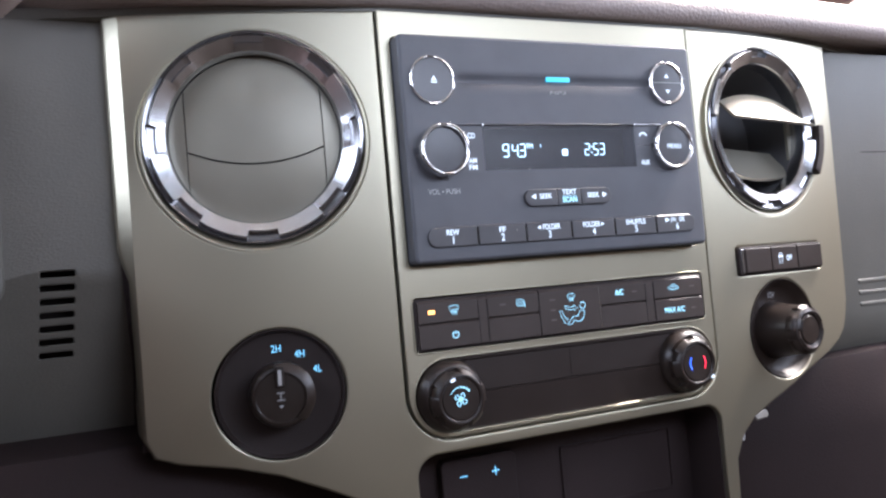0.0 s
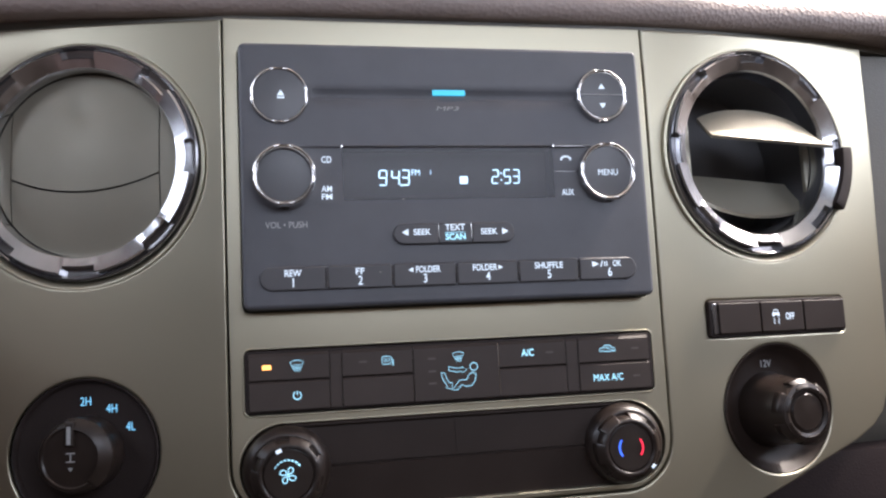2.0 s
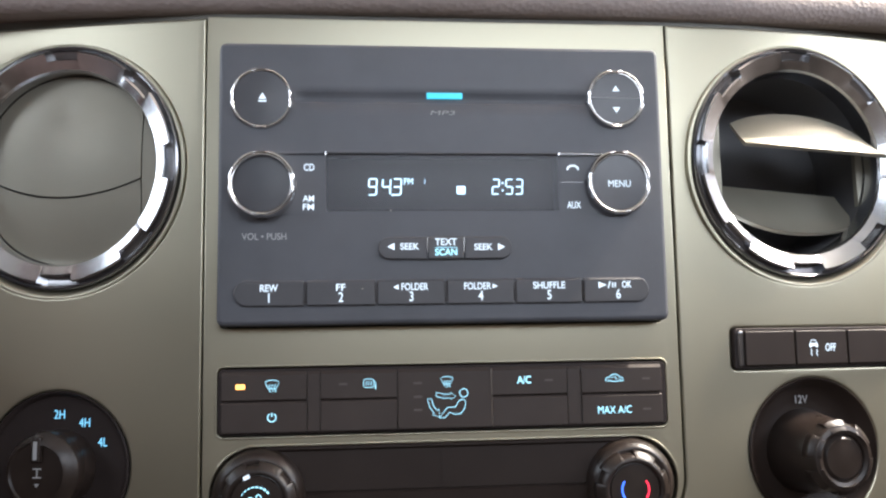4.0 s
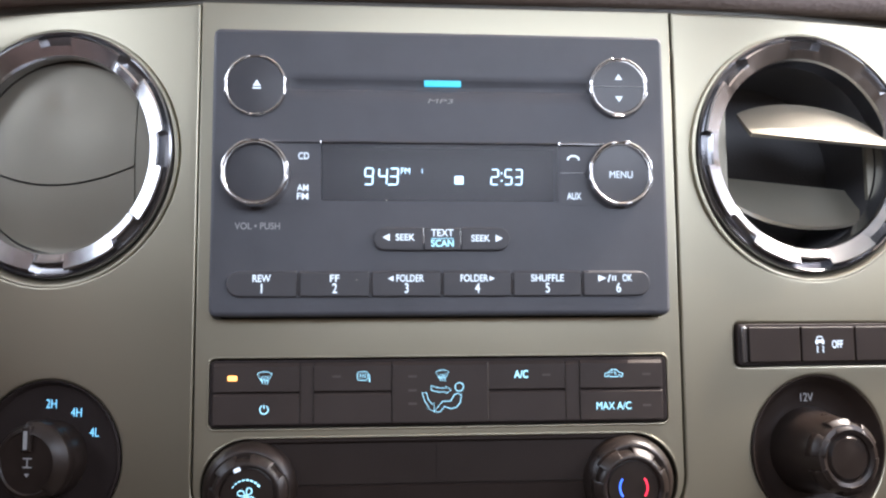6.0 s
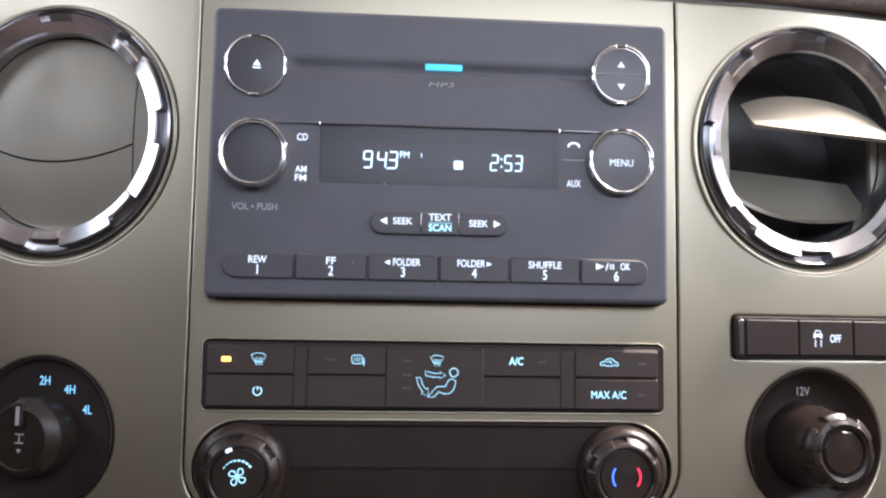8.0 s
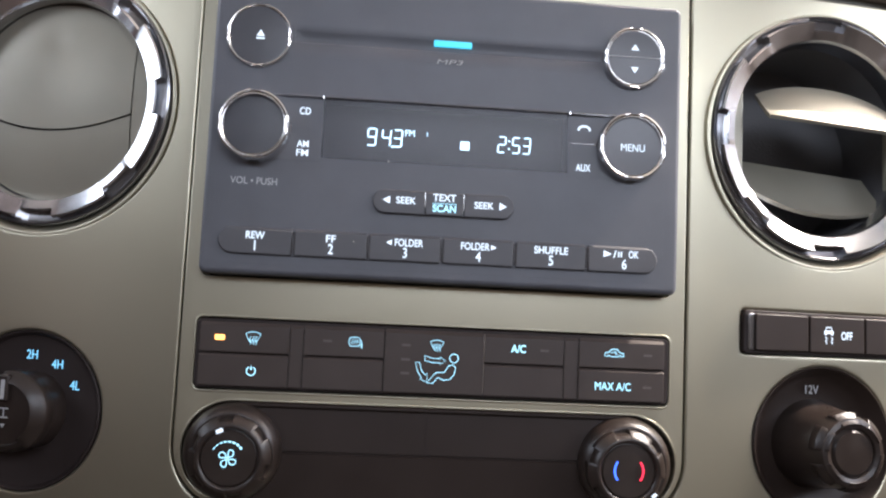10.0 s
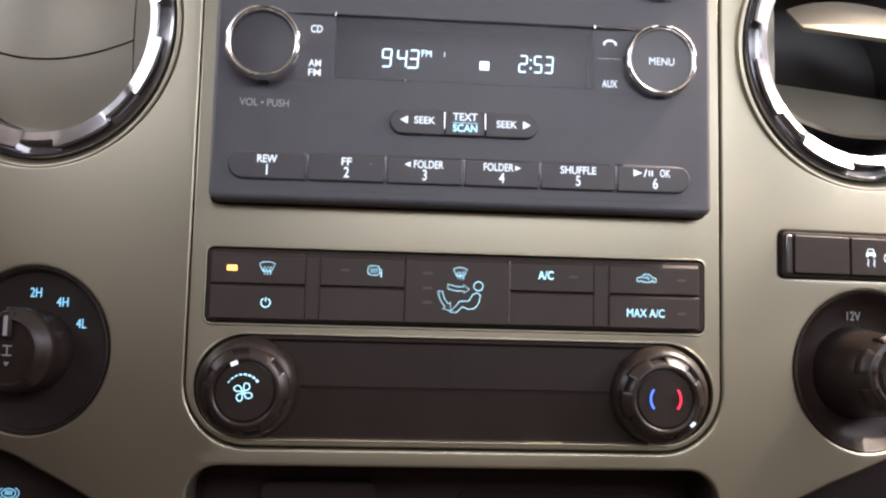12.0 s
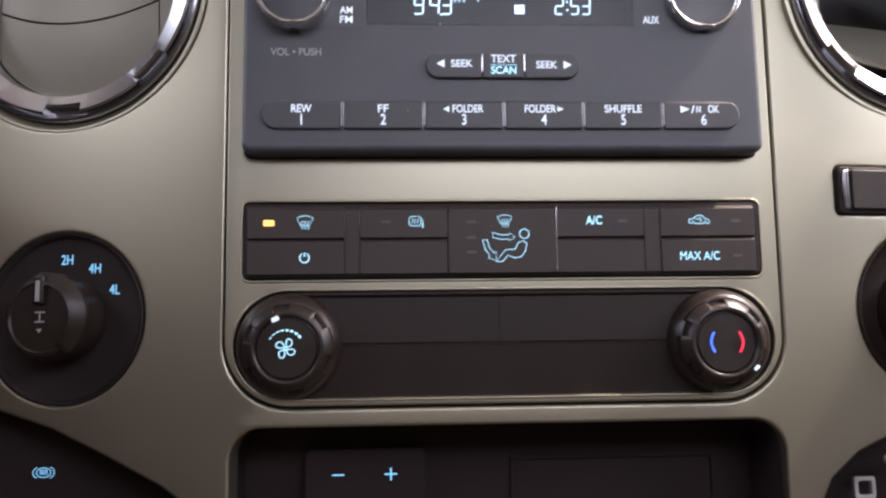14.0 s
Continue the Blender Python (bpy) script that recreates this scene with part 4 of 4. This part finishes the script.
# ---- switch strip ----
sx = 0.1830
st = thing("switch_strip", "black three-button strip with a lit traction control symbol", "switch panel", on_wing(sx, 0.6857))
part("frame", prism([rrect(-0.0452, -0.0098, 0.0452, 0.0098, 0.0020)], -0.0004, 0.010, 0.0006), RUBBER, st, weighted=True)
for x0, x1 in ((-0.0405, -0.0138), (-0.0132, 0.0152), (0.0158, 0.0440)):
    b = part("switch_button", prism([rrect(x0, -0.0083, x1, 0.0083, 0.0010)], -0.0022, 0.006, 0.0006), BUTTON, st, weighted=True)
    if x0 == -0.0132:
        part("label", text("OFF", 0.0058, -0.0003, 0.0036, -0.0022, width=0.0058, bold=0.00007), WHITE, b)
        part("symbol", strokes([[(-0.8, 0.35), (-0.55, 1.1), (0.55, 1.1), (0.8, 0.35)]], -0.0036, 0.0012, 0.0021, 0.00024, -0.0022), WHITE, b, "lit skidding car symbol")
        part("symbol", flat([(-0.0057, 0.0021), (-0.0015, 0.0021), (-0.0012, 0.0012), (-0.0014, 0.0000), (-0.0024, 0.0000), (-0.0026, 0.0007), (-0.0046, 0.0007), (-0.0048, 0.0000), (-0.0058, 0.0000), (-0.0060, 0.0012)], -0.0022), WHITE, b)
        part("symbol", strokes([[(-0.0052, -0.0008), (-0.0047, -0.0018), (-0.0052, -0.0028), (-0.0047, -0.0040)], [(-0.0022, -0.0008), (-0.0017, -0.0018), (-0.0022, -0.0028), (-0.0017, -0.0040)]], 0, 0, 1.0, 0.00026, -0.0022), WHITE, b)
part("end_cap", prism([rrect(-0.0438, -0.0085, -0.0408, 0.0085, 0.0010)], -0.0016, 0.006, 0.0008), DARKCHROME, st, "shiny end piece")

# ---- lower bin with trailer brake controller ----
bn = thing("lower_bin", "dark recessed lower bay with trailer brake controller", "storage bay", pose(0, 0, 0.515))
part("back_panel", prism([rrect(-0.1130, -0.002, 0.1130, 0.0850, 0.013)], 0.0360, 0.004, 0.0008), LOWER, bn)
part("shell", prism([rrect(-0.1125, -0.002, 0.1125, 0.0825, 0.0140, 8), rrect(-0.1085, 0.003, 0.1090, 0.0788, 0.0125, 8)], 0.0040, 0.034, 0.0010), LOWER, bn, weighted=True)
bc = part("brake_controller", prism([rrect(-0.0830, 0.003, -0.0320, 0.0670, 0.0040)], 0.0290, 0.008, 0.0012), LOWER, bn, "black trailer brake controller", weighted=True)
part("label", flat(rrect(-0.0712, 0.0561, -0.0662, 0.0567, 0.0001), 0.0288), FAINT, bc, "glowing minus sign")
part("label", strokes([[(-1, 0), (1, 0)], [(0, -1), (0, 1)]], -0.0468, 0.0564, 0.0026, 0.00035, 0.0288), FAINT, bc, "glowing plus sign")
part("shelf_slot", prism([rrect(0.0040, 0.020, 0.0930, 0.0620, 0.0020), rrect(0.0055, 0.0215, 0.0915, 0.0605, 0.0015)], 0.0345, 0.003, 0.0005), LOWER, bn, weighted=True)

# ---- neighbouring dashboard panels ----
left = thing("driver_side_panel", "grey grained vinyl dashboard side panel with speaker slots", "dashboard panel", pose(-0.30, 0.045, 0.62))
slots = [rrect(0.0085 - 0.0006 * i, 0.0895 - 0.0071 * i, 0.0255 - 0.0006 * i, 0.0928 - 0.0071 * i, 0.0010) for i in range(7)]
bm = bmesh.new()
mesh = prism([rrect(-0.40, -0.003, 0.062, 0.2265, 0.004)] + slots, 0.0, 0.008, 0.0008)
bm.from_mesh(mesh)
for i in range(12):
    bmesh.ops.bisect_plane(bm, geom=bm.verts[:] + bm.edges[:] + bm.faces[:], plane_co=(0, 0, 0.004 + 0.008 * i), plane_no=(0, 0, 1), dist=1e-6)
for v in bm.verts:
    v.co.y += 0.42 * max(0.0, 0.092 - v.co.z) + 1.2 * max(0.0, 0.060 - v.co.z) ** 2
bm.to_mesh(mesh)
bm.free()
part("panel", mesh, GREY, left, weighted=True)
part("slot_backing", box(0.000, 0.0350, 0.030, 0.034, 0.0390, 0.105), RUBBER, left)
part("cluster_surround", prism([rrect(-0.30, 0.075, -0.0075, 0.200, 0.012)], -0.006, 0.006, 0.0020), GREY, left, "grey instrument surround edge")
hood = prism([[(-0.20, 0.250), (0.036, 0.250), (0.030, 0.2290), (0.018, 0.2080), (-0.012, 0.1790), (-0.052, 0.1500), (-0.20, 0.1050)]], -0.125, 0.034, 0.006)
part("cluster_hood", hood, LOWER, left, "dark instrument hood edge")

right = thing("passenger_side_panel", "grey grained vinyl passenger dashboard panel with raised ribs", "dashboard panel", pose(0.45, 0.030, 0.62))
part("panel", loft([(0.018, -0.018), (0.010, -0.010), (0.002, 0.004), (-0.002, 0.018), (-0.002, 0.2240), (0.02, 0.2250), (0.03, 0.2250), (0.03, -0.018)], -0.205, 0.38, 6), GREY, right)
for i in range(3):
    part("rib", prism([rrect(-0.165, 0.022 + 0.009 * i, -0.09, 0.0255 + 0.009 * i, 0.0015)], -0.0030, 0.004, 0.0012), GREY, right)
part("seam", prism([rrect(-0.145, 0.1438, 0.36, 0.1445, 0.0002)], -0.0022, 0.001, 0.0001), LOWER, right, "fine dark seam")
part("glove_box", loft([(0.012, -0.010), (0.004, -0.0105), (-0.002, -0.013), (-0.005, -0.020), (-0.006, -0.070), (0.004, -0.20), (0.03, -0.20), (0.03, -0.010)], -0.335, 0.38, 12, lambda x, y, z: (x, y + (0.05 * max(0.0, -0.20 - x) / 0.135), z - 0.10 * max(0.0, -0.20 - x))), LOWER, right, "dark glove box front", angle=30)

low = thing("driver_lower_panel", "dark vinyl lower dashboard panel with a lit brake warning symbol", "dashboard panel", pose(-0.25, 0.045, 0.40))
part("panel", loft([(0.0, 0.0), (0.0, 0.19), (0.012, 0.215), (0.045, 0.224), (0.055, 0.224), (0.055, 0.0)], -0.45, 0.135, 4), LOWER, low)
# Unseen block, added to keep window light off the lower driver side.
part("shade_block", prism([[(-0.33, 0.16), (-0.090, 0.16), (-0.078, 0.18), (-0.078, 0.340), (-0.088, 0.356), (-0.130, 0.366), (-0.33, 0.366)]], -0.290, 0.295, 0.006), LOWER, low, "unseen dark block added to shade the lower driver side")
ring = [(0.68 * c, 0.44 * w) for c, w in arc(0, 0, 1, 0, 345, 23)]
sides = [[(c, 0.64 * w) for c, w in arc(0, 0, 1, a0, a1, 10)] for a0, a1 in ((128, 232), (-52, 52))]
bars = [[(-0.38, 0.05 + v), (0.38, 0.05 + v)] for v in (-0.16, 0.0, 0.16)]
part("symbol", strokes([ring + ring[:1]] + sides + bars, 0.0548, 0.1728, 0.0045, 0.00018, 0.0), FAINT, low, "lit trailer brake symbol")

# ---- small things in the shade beside the glove box ----
# A small cream piece with rounded ends.
tag = part("cream_piece", prism([arc(-0.005, 0.000, 0.0022, 100, 260, 6) + arc(0.005, 0.0010, 0.0030, -80, 80, 6)], 0.0, 0.0014, 0.0005), CREAM, None, "small cream piece beside the trim panel")
tag.matrix_world = pose(0.1720, 0.028, 0.5735, -15, 0, 10)
tagged(tag, category="tag")
bead = part("clear_clip", prism([rrect(-0.005, -0.005, 0.005, 0.005, 0.0015), rrect(-0.003, -0.003, 0.003, 0.003, 0.001)], 0.0, 0.003, 0.0006), CLEAR, None, "small clear plastic clip beside the cream piece")
bead.matrix_world = pose(0.1655, 0.045, 0.5585, 0, 0, 0)
tagged(bead, category="clip")
